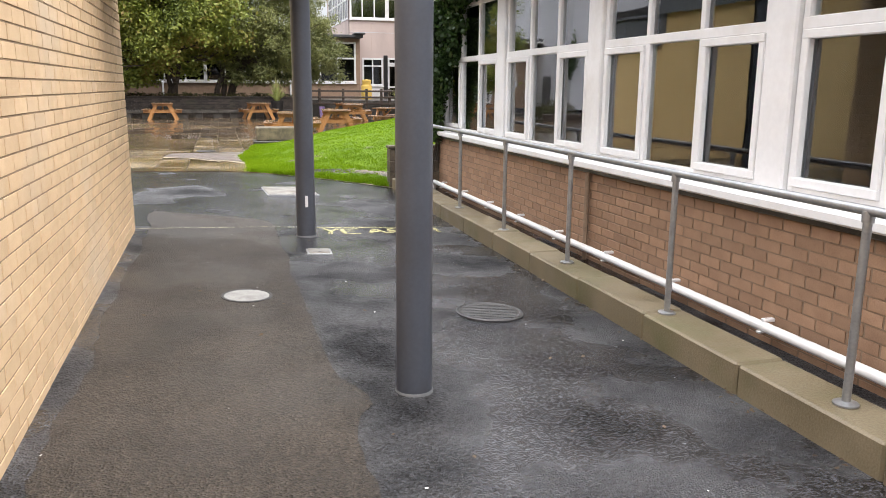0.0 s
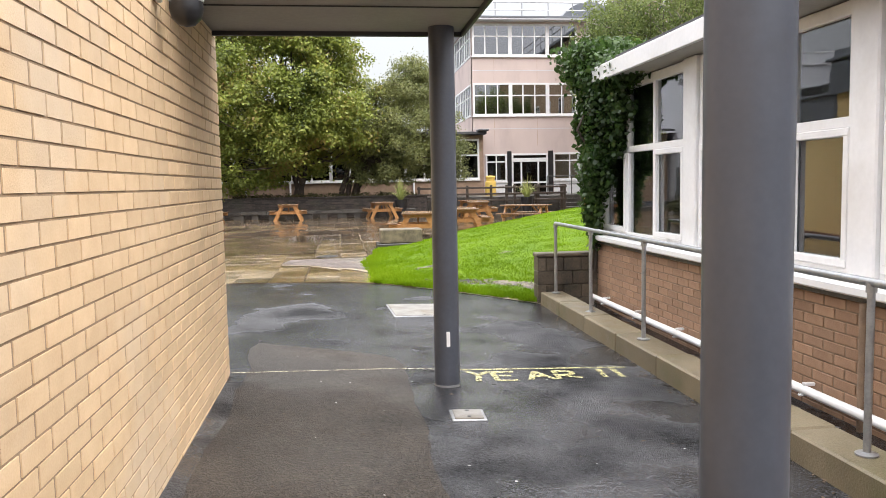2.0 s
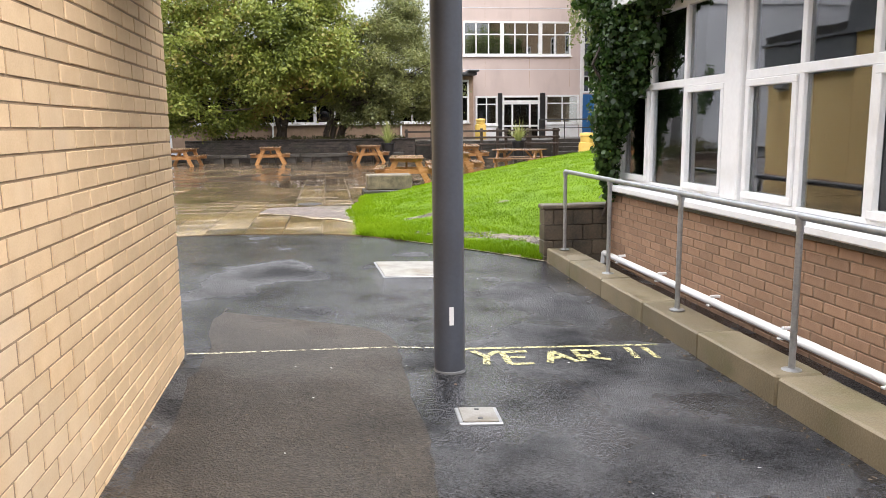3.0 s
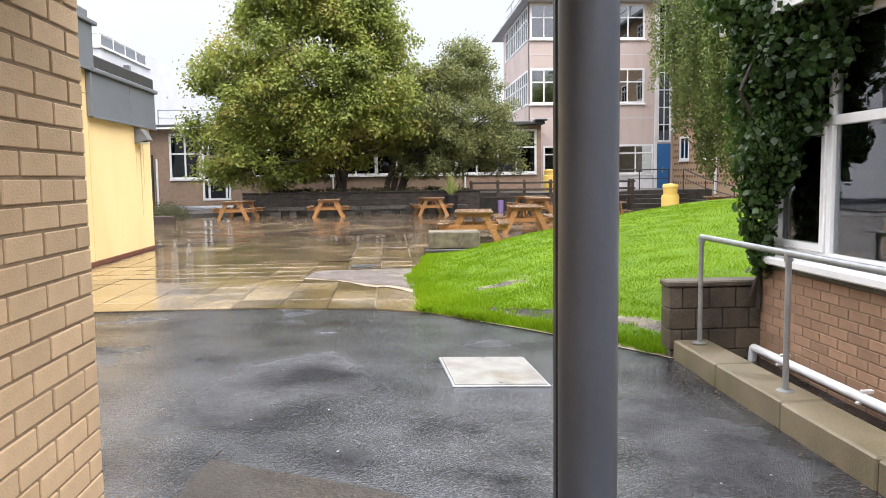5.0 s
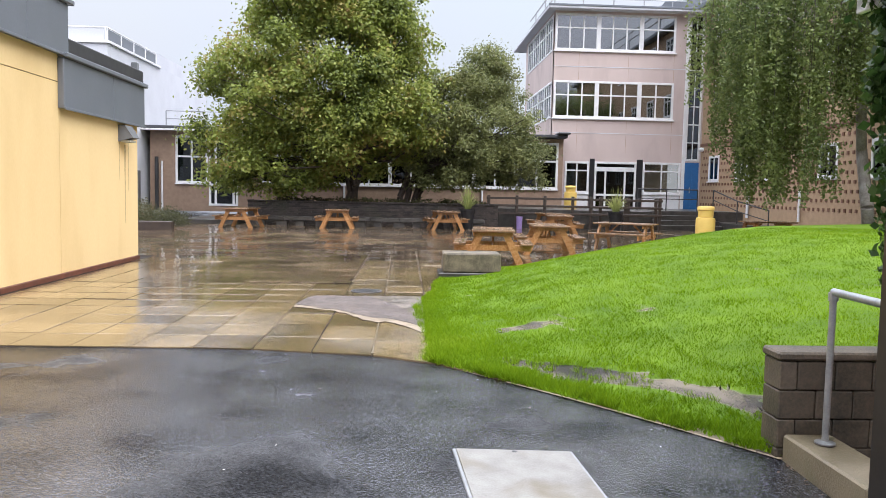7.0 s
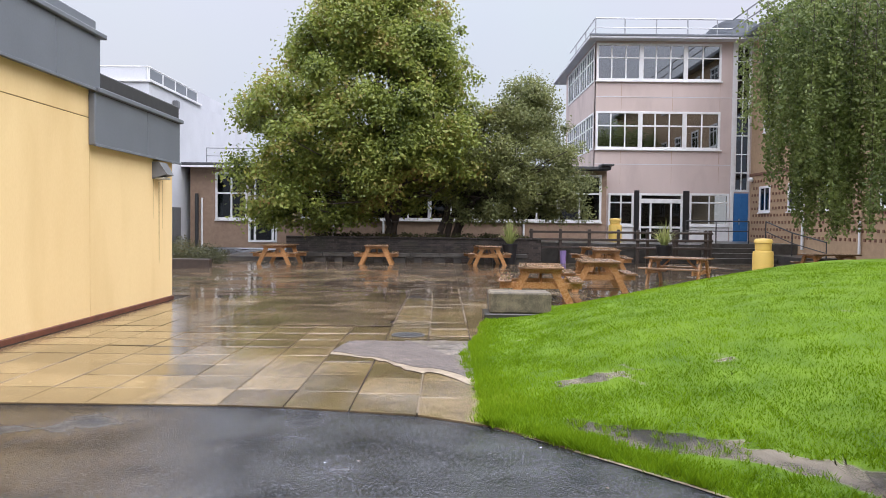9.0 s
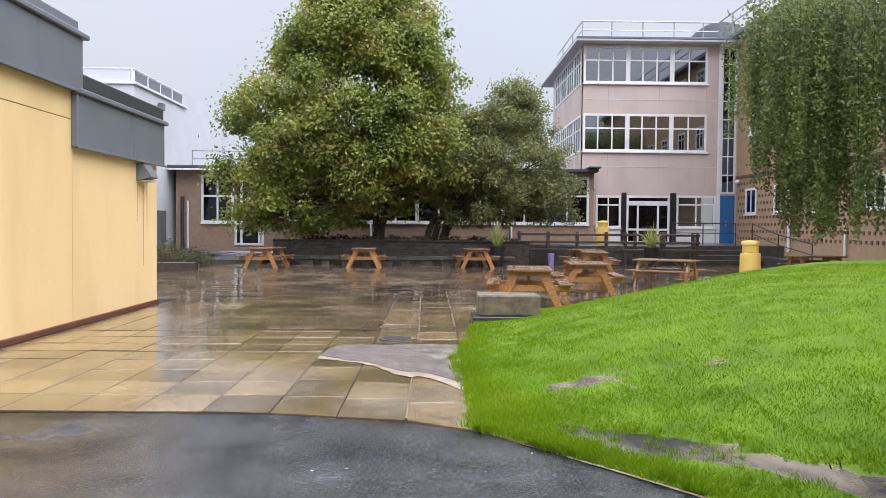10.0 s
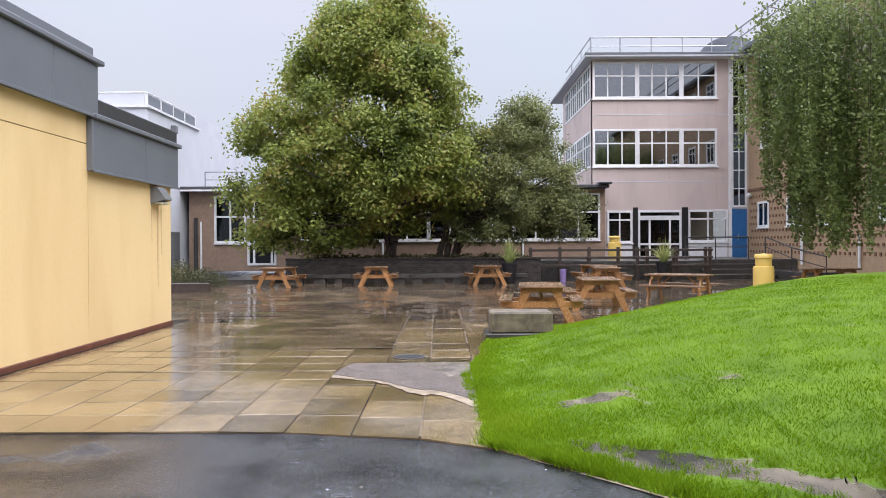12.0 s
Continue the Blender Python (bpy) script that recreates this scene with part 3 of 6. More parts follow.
def mud(x, y):
    """Trodden bare patches near the lawn's edge."""
    e = edge_y(x)
    d = y - e
    n1 = noise.noise(Vector((x * 1.3, y * 2.6, 1.0)))
    n2 = noise.noise(Vector((x * 5, y * 8, 4.0)))
    band = 1.15 * math.exp(-((d - 0.78 - 0.14 * math.sin(x * 3.1)) / 0.3) ** 2) * smoothstep(0.85, 1.4, x)
    spot = math.exp(-(((x - 1.5) / 0.36) ** 2 + ((y - 14.75) / 0.24) ** 2))
    spot2 = 0.6 * math.exp(-(((x - 2.6) / 0.5) ** 2 + ((y - 18.4) / 0.3) ** 2))
    rim = 0.75 * math.exp(-(d / 0.16) ** 2)
    side = 0.55 * math.exp(-((x - lawn_left(y)) / 0.09) ** 2)
    return min(max((band + spot + spot2 + rim + side) * 1.5 + 0.85 * n1 + 0.6 * n2 - 0.6, 0.0), 1.0)


lx_n, ly_n = 150, 190
lawn = Geo()
lawn_mud = []
for j in range(ly_n + 1):
    v = j / ly_n
    for i in range(lx_n + 1):
        u = (i / lx_n) ** 1.5
        x = 0.6 + u * 14.3
        for k in range(2):
            y0 = edge_y(x) if x < 2.72 else 11.5
            y = y0 + (v ** 1.35) * (back_y(x) - y0)
            x = lawn_left(y) + u * (14.9 - lawn_left(y))
        lawn.v.append((x, y, ground_z(x, y) + 0.004 + (0.018 + 0.012 * noise.noise(Vector((x * 3, y * 3, 0)))) * min(max(min(y - y0, x - lawn_left(y)) / 0.3, 0), 1) + mound(x, y)))
        lawn_mud.append(mud(x, y))
n = lx_n + 1
lawn.f = [(j * n + i, j * n + i + 1, (j + 1) * n + i + 1, (j + 1) * n + i) for j in range(ly_n) for i in range(lx_n)]
lawn_ob = part("lawn", lawn, M_TURF, label="bright green mown grass on a low mound, muddy at its edge", category="lawn", kind="structure", smooth=80)
at = lawn_ob.data.attributes.new("mud", "FLOAT", "POINT")
at.data.foreach_set("value", lawn_mud)


ex = [1.15 + 0.1 * i for i in range(16)]
part("lawn_edging", strip([(x, edge_y(x) - 0.04) for x in ex], [(x, edge_y(x) + 0.004) for x in ex], 0.007), M_MORTAR_PALE,
     label="thin pale concrete edging between tarmac and lawn", category="kerb", kind="structure")


# ---- buff brick wall and canopy of the covered way ----
COURSE, BRICK = 0.077, 0.23
WALL_X, WALL_END = -0.71, 7.87
core = Geo().box((WALL_X - 0.3, -6, -0.1), (WALL_X - 0.002, WALL_END - 0.008, 3.0)).box((-6.0, WALL_END - 0.3, -0.1), (WALL_X - 0.3, WALL_END - 0.008, 3.0))
wall_west = part("wall_west", core, M_BUFF_MORTAR, label="buff brick wall in stretcher bond with recessed joints", category="wall", kind="structure")

# canopy
ceiling = part("ceiling", Geo().box((WALL_X, 6.2, 2.63), (1.06, 7.7, 2.66)), M_SOFFIT, label="pale boarded canopy soffit over the walkway", category="ceiling", kind="structure")
roof_c = part("canopy_roof", Geo().cbox((WALL_X - 0.2, 6.2, 2.665), (1.08, 7.74, 2.85), 0.01), M_FASCIA, label="flat canopy roof with a dark edge over the walkway", category="roof", kind="structure")
part("trim", Geo().cbox((WALL_X, 7.705, 2.6), (1.08, 7.745, 2.662), 0.004), M_DARKTRIM, label="dark drip edge of the canopy", category="trim", kind="structure")
part("trim", Geo().cbox((1.065, 6.2, 2.6), (1.09, 7.7, 2.662), 0.004), M_DARKTRIM, label="dark drip edge along the canopy", category="trim", kind="structure")
for yj in (6.9,):
    part("trim", Geo().box((WALL_X, yj, 2.622), (1.06, yj + 0.012, 2.629)), M_DARKTRIM, label="dark joint in the canopy soffit", category="trim", kind="structure")


def canopy_column(x, y, drain):
    z = ground_z(x, y)
    w = 1.09 if drain else 1.04
    t = thing("canopy_column", "grey painted round steel column holding up the canopy" + (", with a black drainpipe" if drain else ", standing in tarmac"), "column", pose(x, y, z), "canopy columns")
    part("shaft", Geo().lathe([(0.088 * w, -0.02), (0.086 * w, 0.0), (0.084 * w, 0.4), (0.084 * w, 2.63 - z)], n=40), M_COLUMN, t, smooth=50)
    part("base_collar", Geo().lathe([(0.09 * w, -0.02), (0.09 * w, 0.008), (0.0865 * w, 0.014)], n=40), M_LAMP, t, "worn grey collar at the foot", smooth=50)
    if drain:
        part("drainpipe", Geo().cbox((-0.065, 0.155, 0.0), (-0.005, 0.215, 2.6 - z), 0.012).cbox((-0.032, 0.09, 0.5), (-0.008, 0.156, 0.54), 0.003).cbox((-0.032, 0.09, 1.9), (-0.008, 0.156, 1.94), 0.003), M_BLACK, t, "black square drainpipe fixed to the column")
        g = Geo()
        for k in range(5):
            a0, a1 = radians(-98 + k * 3.2), radians(-98 + (k + 1) * 3.2)
            r = 0.0856 * w + 0.0015
            g.add([(r * math.cos(a0), r * math.sin(a0), 0.3), (r * math.cos(a1), r * math.sin(a1), 0.3),
                   (r * math.cos(a1), r * math.sin(a1), 0.41), (r * math.cos(a0), r * math.sin(a0), 0.41)], [(0, 1, 2, 3)])
        part("sticker", g, M_WHITE, t, "small white label")
    return t


canopy_column(0.896, 7.54, True)
canopy_column(0.985, 3.5, False)


def dome_camera():
    t = thing("security_camera", "white domed security camera with a black globe on the brick wall", "camera", pose(-0.705, 6.0, 2.46))
    part("bracket", Geo().cbox((0.0, -0.05, -0.02), (0.03, 0.05, 0.1), 0.006).tube((0.02, 0, 0.05), (0.14, 0, 0.06), 0.022), M_WHITE, t, smooth=40)
    part("housing", Geo().lathe([(0.02, 0.1), (0.06, 0.09), (0.082, 0.05), (0.085, -0.02), (0.08, -0.025), (0.03, -0.025)], (0.15, 0, 0)), M_WHITE, t, smooth=40)
    part("globe", Geo().lathe([(0.08, -0.026), (0.082, -0.06), (0.07, -0.105), (0.04, -0.135), (0.002, -0.145)], (0.15, 0, 0)), M_BLACK, t, "glossy black globe", smooth=60)


dome_camera()


# ---- low block with the long window front ----
EX, EY1 = 3.32, 11.35
SILL, TRANSOM, HEAD = 0.93, 1.875, 2.6


def z_e(y):
    return 0.0


wall_east = part("wall_east", Geo().box((EX + 0.002, -6, -0.4), (EX + 0.3, EY1 - 0.02, 0.79)).box((EX + 0.3, EY1 - 0.3, -0.4), (9.0, EY1 - 0.02, 2.63)).box((9.0, -6, -0.4), (9.2, EY1 - 0.02, 2.63)),
                 M_BROWN_MORTAR, label="brown brick wall under the long window front", category="wall", kind="structure")
part("window_sill", Geo().cbox((EX - 0.09, -6, 0.795), (EX + 0.32, EY1 + 0.03, 0.862), 0.012), M_WHITE, label="long white window sill", category="window sill", kind="structure")
part("trim", Geo().cbox((EX - 0.035, -6, 0.755), (EX + 0.005, EY1, 0.793), 0.006), M_DARKCONC, label="dark strip under the sill", category="trim", kind="structure")
part("trim", Geo().cbox((EX - 0.25, -6, 2.65), (EX - 0.21, EY1 + 0.3, 2.82), 0.006), M_WHITE, label="white fascia board at the eaves", category="trim", kind="structure")
part("roof", Geo().box((EX - 0.205, -6, 2.69), (9.4, EY1 + 0.3, 2.86)), M_ROOF, label="flat felt roof of the low block", category="roof", kind="structure")
part("trim", Geo().box((EX - 0.2, -6, 2.655), (EX + 0.3, EY1, 2.685)), M_SOFFIT, label="painted eaves soffit", category="trim", kind="structure")
# room behind the glass
part("floor", Geo().box((EX + 0.31, -6, 0.1), (8.99, EY1 - 0.31, 0.2)), M_ROOM_FLOOR, label="dark carpet floor of the room", category="floor", kind="structure")
part("wall_room", Geo().box((8.9, -6, 0.2), (8.99, EY1 - 0.31, 2.6)).box((EX + 0.32, -6.1, 0.2), (8.9, -6.0, 2.6)).box((EX + 0.5, EY1 - 0.4, 0.2), (8.9, EY1 - 0.31, 2.6)).box((EX + 1.2, 2.9, 0.2), (8.9, 3.0, 2.6)),
     M_ROOM, label="cream plaster walls of the classroom", category="wall", kind="structure")
part("ceiling_room", Geo().box((EX + 0.31, -6, 2.6), (8.99, EY1 - 0.31, 2.66)), M_WHITE_RENDER, label="white room ceiling", category="ceiling", kind="structure")
WX = EX + 0.13
window_no = 0


def window_bay(y_hi, y_lo, lights):
    """One bay of the front: an outer frame, an upper row of fixed lights and a lower row of casements."""
    global window_no
    window_no += 1
    w = thing("window_%d" % window_no, "white framed window bay with three tall lights and top lights", "window", kind="structure")
    f = Geo()
    d0, d1 = WX - 0.035, WX + 0.035
    f.cbox((d0, y_lo, 0.865), (d1, y_hi, 0.93), 0.006).cbox((d0, y_lo, HEAD - 0.05), (d1, y_hi, HEAD + 0.045), 0.006)
    f.cbox((d0 - 0.004, y_lo, TRANSOM - 0.035), (d1, y_hi, TRANSOM + 0.035), 0.006)
    w_l = (y_hi - y_lo) / lights
    for k in range(lights + 1):
        y = y_lo + k * w_l
        y = min(max(y, y_lo + 0.028), y_hi - 0.028)
        f.cbox((d0 - 0.002, y - 0.028, 0.866), (d1 + 0.002, y + 0.028, HEAD), 0.006)
    part("window_frame", f, M_WHITE, w)
    for k in range(lights):
        a, b = y_lo + k * w_l + 0.028, y_lo + (k + 1) * w_l - 0.028
        if k != 1:
            s = Geo()
            z0, z1, q = 0.931, TRANSOM - 0.036, 0.055
            s.cbox((d0 - 0.022, a, z0), (d0 + 0.03, b, z0 + q), 0.006).cbox((d0 - 0.022, a, z1 - q), (d0 + 0.03, b, z1), 0.006)
            s.cbox((d0 - 0.02, a, z0 + q * 0.9), (d0 + 0.028, a + q, z1 - q * 0.9), 0.006).cbox((d0 - 0.02, b - q, z0 + q * 0.9), (d0 + 0.028, b, z1 - q * 0.9), 0.006)
            part("casement", s, M_WHITE, w)
        for z0, z1 in ((0.932, TRANSOM - 0.037), (TRANSOM + 0.037, HEAD - 0.052)):
            p = part("pane", Geo().box((WX - 0.004, a, z0), (WX + 0.004, b, z1)), M_GLASS, w)
            p.visible_shadow = False


posts_y = [8.885 - 2.42 * i for i in range(7)]
window_bay(11.3, 9.025, 3)
for i in range(6):
    window_bay(posts_y[i] - 0.135, posts_y[i + 1] + 0.135, 3)
for y in posts_y + [11.33]:
    part("mullion_post", Geo().cbox((WX - 0.075, y - (0.132 if y < 11 else 0.03), 0.863), (WX + 0.06, y + (0.132 if y < 11 else 0.03), 2.65), 0.012), M_WHITE,
         label="broad white post between window bays", category="window post", kind="structure")


def desk(x, y, turn):
    t = thing("desk", "wooden classroom desk standing by the window", "desk", pose(x, y, 0.2, 0, 0, turn), "classroom desks")
    part("desktop", Geo().cbox((-0.6, -0.3, 0.68), (0.6, 0.3, 0.71), 0.006), M_DESK, t)
    for sx in (-0.54, 0.54):
        for sy in (-0.25, 0.25):
            part("leg", Geo().tube((sx, sy, 0), (sx, sy, 0.68), 0.016, n=8), M_BLACK, t)


for dx, dy in ((4.3, 9.6), (4.3, 7.4), (4.3, 5.2), (4.4, 1.2), (6.2, 8.4), (6.2, 6.0)):
    desk(dx, dy, 90)


# kerb, drained strip, handrail, pipe
kerb = thing("kerb", "buff concrete kerb in long moss-stained blocks", "kerb", kind="structure")
for i in range(20):
    y0 = -6 + 0.915 * i
    y1 = min(y0 + 0.909, 11.29)
    if y1 > y0:
        z = ground_z(2.6, (y0 + y1) / 2)
        part("kerb_block", Geo().cbox((2.575 + 0.004 * (i % 2), y0, z - 0.1), (2.86, y1, z + 0.165 + 0.004 * (i % 3)), 0.012), M_KERB, kerb)
part("gutter", Geo().box((2.865, -6, -0.3), (EX, EY1 + 0.1, -0.1)), M_SOIL, label="dark sunken drain strip between kerb and wall", category="gutter", kind="structure")


def handrail():
    t = thing("handrail", "galvanised steel tube handrail on kerb-fixed posts", "handrail")
    ys_p = [11.2 - 1.435 * i for i in range(11)]
    ys_p[0] = 11.1
    zt = lambda y: 1.02 + 0.002 * (y - 11)
    part("rail", Geo().tube((2.72, 11.1, zt(11.1)), (2.72, -5.5, zt(-5.5)), 0.022, n=14), M_GALV, t, smooth=50)
    for y in ys_p:
        if y < -4.5:
            continue
        z0 = ground_z(2.6, y) + 0.168
        p = part("post", Geo().tube((2.72, y, z0), (2.72, y, zt(y)), 0.019, n=12), M_GALV, t, smooth=50)
        part("base_flange", Geo().lathe([(0.055, 0.0), (0.055, 0.008), (0.03, 0.016)], (2.72, y, z0), 18), M_GALV, p, smooth=40)
        part("joint_collar", Geo().lathe([(0.026, -0.05), (0.027, -0.01), (0.026, -0.002)], (2.72, y, zt(y) - 0.0), 14), M_GALV, p, smooth=40)


handrail()


def pipe():
    t = thing("heating_pipe", "white painted pipe on clips along the brick wall", "pipe")
    part("tube", Geo().tube((EX - 0.11, 11.2, 0.1), (EX - 0.11, -5.9, 0.1), 0.032, n=14), M_WHITE, t, smooth=50)
    part("elbow", Geo().tube((EX - 0.11, 11.2, 0.1), (EX - 0.11, 11.24, -0.1), 0.034, n=14), M_WHITE, t, smooth=50)
    for i in range(17):
        y = 10.75 - 1.0 * i
        part("clip", Geo().cbox((EX - 0.15, y - 0.015, 0.062), (EX, y + 0.015, 0.075), 0.003).cbox((EX - 0.12, y - 0.015, 0.128), (EX - 0.04, y + 0.015, 0.15), 0.003), M_WHITE, t)


pipe()
part("downpipe", Geo().tube((EX - 0.04, 6.28, -0.1), (EX - 0.04, 6.28, 0.76), 0.022, n=12), M_BROWN_MORTAR, label="thin brown pipe down the brick wall", category="pipe", smooth=50)

# end wall of the lawn, in stained blocks
endwall = thing("wall_end", "short dark stained block wall between lawn and walkway", "wall", kind="structure")
part("coping", Geo().cbox((2.535, 11.3, 0.59), (3.36, 11.52, 0.64), 0.012), M_STAINBLOCK, endwall)
for r in range(4):
    x = 2.55
    k = 0
    while x < 3.3:
        wd = 0.225 if (r % 2 == 0 or k) else 0.11
        x1 = min(x + wd, 3.34)
        part("block", Geo().cbox((x, 11.31, -0.1 + 0.172 * r), (x1 - 0.006, 11.51, -0.1 + 0.172 * r + 0.166), 0.006), M_STAINBLOCK, endwall)
        x, k = x1, k + 1


# ---- ground fittings ----
def square_cover(x, y, w, d, turn, label, mat, lift=0.006):
    t = thing("inspection_cover", label, "drain cover", pose(x, y, ground_z(x, y) + lift, 0, 2.3, turn))
    part("frame", Geo().cbox((-w / 2, -d / 2, -0.03), (w / 2, d / 2, 0.004), 0.004), M_GALV, t)
    part("plate", Geo().cbox((-w / 2 + 0.018, -d / 2 + 0.018, -0.02), (w / 2 - 0.018, d / 2 - 0.018, 0.012), 0.004), mat, t)
    for sx, sy in ((0, d / 2 - 0.05), (0, -d / 2 + 0.05)):
        part("keyhole", Geo().lathe([(0.014, 0.011), (0.014, 0.014), (0.001, 0.0145)], (sx, sy, 0), 12), M_BLACK, t)
    return t


square_cover(1.012, 10.81, 0.69, 0.86, 3, "large square steel cover plate set in tarmac, rust stained", M_COVER)
square_cover(0.923, 6.77, 0.22, 0.225, -2, "small square metal cover in a black frame set in tarmac", M_COVER)


def round_cover(x, y, r, mat, label, lift=0.008):
    t = thing("manhole_cover", label, "manhole", pose(x, y, ground_z(x, y) + lift, 0, 2.4 if y < 12 else 0, 0))
    part("frame", Geo().lathe([(r, -0.03), (r, 0.0), (r - 0.012, 0.003), (r - 0.02, -0.004)], n=40), M_DARKTRIM, t, smooth=40)
    g = Geo().lathe([(r - 0.022, -0.03), (r - 0.022, 0.0), (0.001, 0.0)], n=40)
    part("lid", g, mat, t, smooth=40)
    ribs = Geo()
    for i in range(-5, 6):
        yy = i * r / 6
        xx = math.sqrt(max((r - 0.04) ** 2 - yy * yy, 0))
        ribs.cbox((-xx, yy - 0.006, 0.0), (xx, yy + 0.006, 0.004), 0.001)
    if mat is M_MANHOLE_WET:
        part("ribs", ribs, mat, t)


round_cover(0.248, 5.35, 0.175, M_MANHOLE, "pale round manhole lid set in worn tarmac")
round_cover(1.82, 4.75, 0.23, M_MANHOLE_WET, "dark wet round manhole lid set in tarmac")
round_cover(-0.19, 17.99, 0.22, M_MANHOLE_WET, "dark round drain grating set in the paving", 0.022)


# chalk line and lettering
def stroke(pts, wd, lift=0.0075):
    g = Geo()
    for (x0, y0), (x1, y1) in zip(pts, pts[1:]):
        dx, dy = x1 - x0, y1 - y0
        ln = math.hypot(dx, dy)
        nx, ny = -dy / ln * wd / 2, dx / ln * wd / 2
        steps = max(1, int(ln / 0.25))
        for k in range(steps):
            a, b = k / steps, (k + 1) / steps
            q = [(x0 + dx * a - nx, y0 + dy * a - ny), (x0 + dx * b - nx, y0 + dy * b - ny), (x0 + dx * b + nx, y0 + dy * b + ny), (x0 + dx * a + nx, y0 + dy * a + ny)]
            g.add([(x, y, ground_z(x, y) + lift) for x, y in q], [(0, 1, 2, 3)])
    return g


line = thing("ground_line", "thin pale painted line across the tarmac", "line marking")
part("line", stroke([(-0.7, 7.9), (0.6, 8.01), (1.05, 7.96)], 0.022), M_CHALK_PALE, line)
chalk = thing("ground_lettering", "hand-chalked yellow letters YEAR II on the tarmac", "lettering")
LETTERS = [
    [[(1.10, 7.90), (1.17, 7.78), (1.27, 7.90)], [(1.17, 7.78), (1.14, 7.61)]],
    [[(1.46, 7.88), (1.29, 7.87), (1.29, 7.61), (1.45, 7.62)], [(1.29, 7.75), (1.42, 7.76)]],
    [[(1.55, 7.63), (1.63, 7.88), (1.74, 7.64)], [(1.57, 7.73), (1.71, 7.74)]],
    [[(1.78, 7.65), (1.79, 7.9), (1.93, 7.88), (1.92, 7.79), (1.79, 7.77), (1.97, 7.68)]],
    [[(2.18, 7.95), (2.16, 7.70)], [(2.30, 7.95), (2.3, 7.70)]],
]
for strokes in LETTERS:
    g = Geo()
    for s in strokes:
        q = stroke(s, 0.045)
        g.add(q.v, q.f)
    part("letter", g, M_CHALK, chalk)
part("overline", stroke([(1.05, 7.95), (1.7, 7.98), (2.43, 8.01)], 0.036), M_CHALK, chalk)


# ---- buildings round the yard ----
def facade(parent, m, width, height, openings, mat, thick=0.25, name="wall", label=""):
    """A wall in its own plane (x along, z up, y inwards) with real openings through it."""
    us = sorted({0.0, width, *(o[0] for o in openings), *(o[2] for o in openings)})
    vs = sorted({0.0, height, *(o[1] for o in openings), *(o[3] for o in openings)})
    g = Geo()
    seen = {}
    for a, b in zip(us, us[1:]):
        for c, d in zip(vs, vs[1:]):
            if not any(o[0] <= a + 1e-6 and b <= o[2] + 1e-6 and o[1] <= c + 1e-6 and d <= o[3] + 1e-6 for o in openings):
                q = Geo().box((a, 0, c), (b, thick, d), m)
                ix = [seen.setdefault(tuple(round(t, 4) for t in p), len(seen)) for p in q.v]
                g.f += [tuple(ix[i] for i in f) for f in q.f]
    g.v = list(seen)
    return part(name, g, mat, parent, label)


def facade_window(parent, m, u0, v0, u1, v1, cols, rows, bar=0.06, name="window", frame_mat=None, glass=None, deep=0.05, sill=True):
    """A framed window in a facade's opening, with bars between its panes."""
    w = new(name)
    w.parent = parent
    f = Geo()
    q = 0.08
    f.cbox((u0 - 0.03, -0.03, v0 - 0.03), (u0 + q, deep, v1 + 0.03), 0.008, m).cbox((u1 - q, -0.03, v0 - 0.03), (u1 + 0.03, deep, v1 + 0.03), 0.008, m)
    f.cbox((u0 + q, -0.028, v1 - q), (u1 - q, deep, v1 + 0.03), 0.008, m).cbox((u0 + q, -0.028, v0 - 0.03), (u1 - q, deep, v0 + q), 0.008, m)
    cu = [u0] + [u0 + (u1 - u0) * c for c in cols] + [u1]
    cv = [v0] + [v0 + (v1 - v0) * r for r in rows] + [v1]
    for c in cu[1:-1]:
        f.cbox((c - bar / 2, -0.02, v0 + q), (c + bar / 2, deep - 0.01, v1 - q), 0.006, m)
    for r in cv[1:-1]:
        f.cbox((u0 + q, -0.018, r - bar / 2), (u1 - q, deep - 0.012, r + bar / 2), 0.006, m)
    part("frame", f, frame_mat or M_WHITE, w)
    for a, b in zip(cu, cu[1:]):
        for c, d in zip(cv, cv[1:]):
            p = part("pane", Geo().box((a + 0.01, 0.012, c + 0.01), (b - 0.01, 0.02, d - 0.01), m), glass or M_GLASS_FAR, w)
            p.visible_shadow = False
    if sill:
        part("sill", Geo().cbox((u0 - 0.06, -0.09, v0 - 0.09), (u1 + 0.06, 0.04, v0 - 0.035), 0.01, m), M_WHITE, w)
    return w


def tube_path(pts, r, n=8):
    g = Geo()
    for a, b in zip(pts, pts[1:]):
        g.tube(a, b, r, n=n)
    return g


# three-storey block at the end of the yard
TY, TX0, TX1, TZ = 45.9, 7.65, 15.38, 0.325
tower = thing("school_building", "three-storey school block with pinkish panels and white window bands", "building")
mt = pose(TX0, TY, TZ) @ Matrix.Diagonal((0.972, 1, 1, 1))
bands = [(0.06, 5.06, 6.32, 6.86), (0.06, 8.42, 6.32, 10.18)]
doors = [(0.76, 1.27, 2.0, 2.82), (2.3, 0.5, 4.53, 2.85), (4.9, 1.3, 6.86, 2.85), (7.1, 0.5, 7.84, 2.9)]
stair = (7.1, 3.0, 7.84, 10.3)
facade(tower, mt, 8.25, 10.33, bands + doors + [stair], M_PINK, 0.3, label="pinkish textured wall panels")
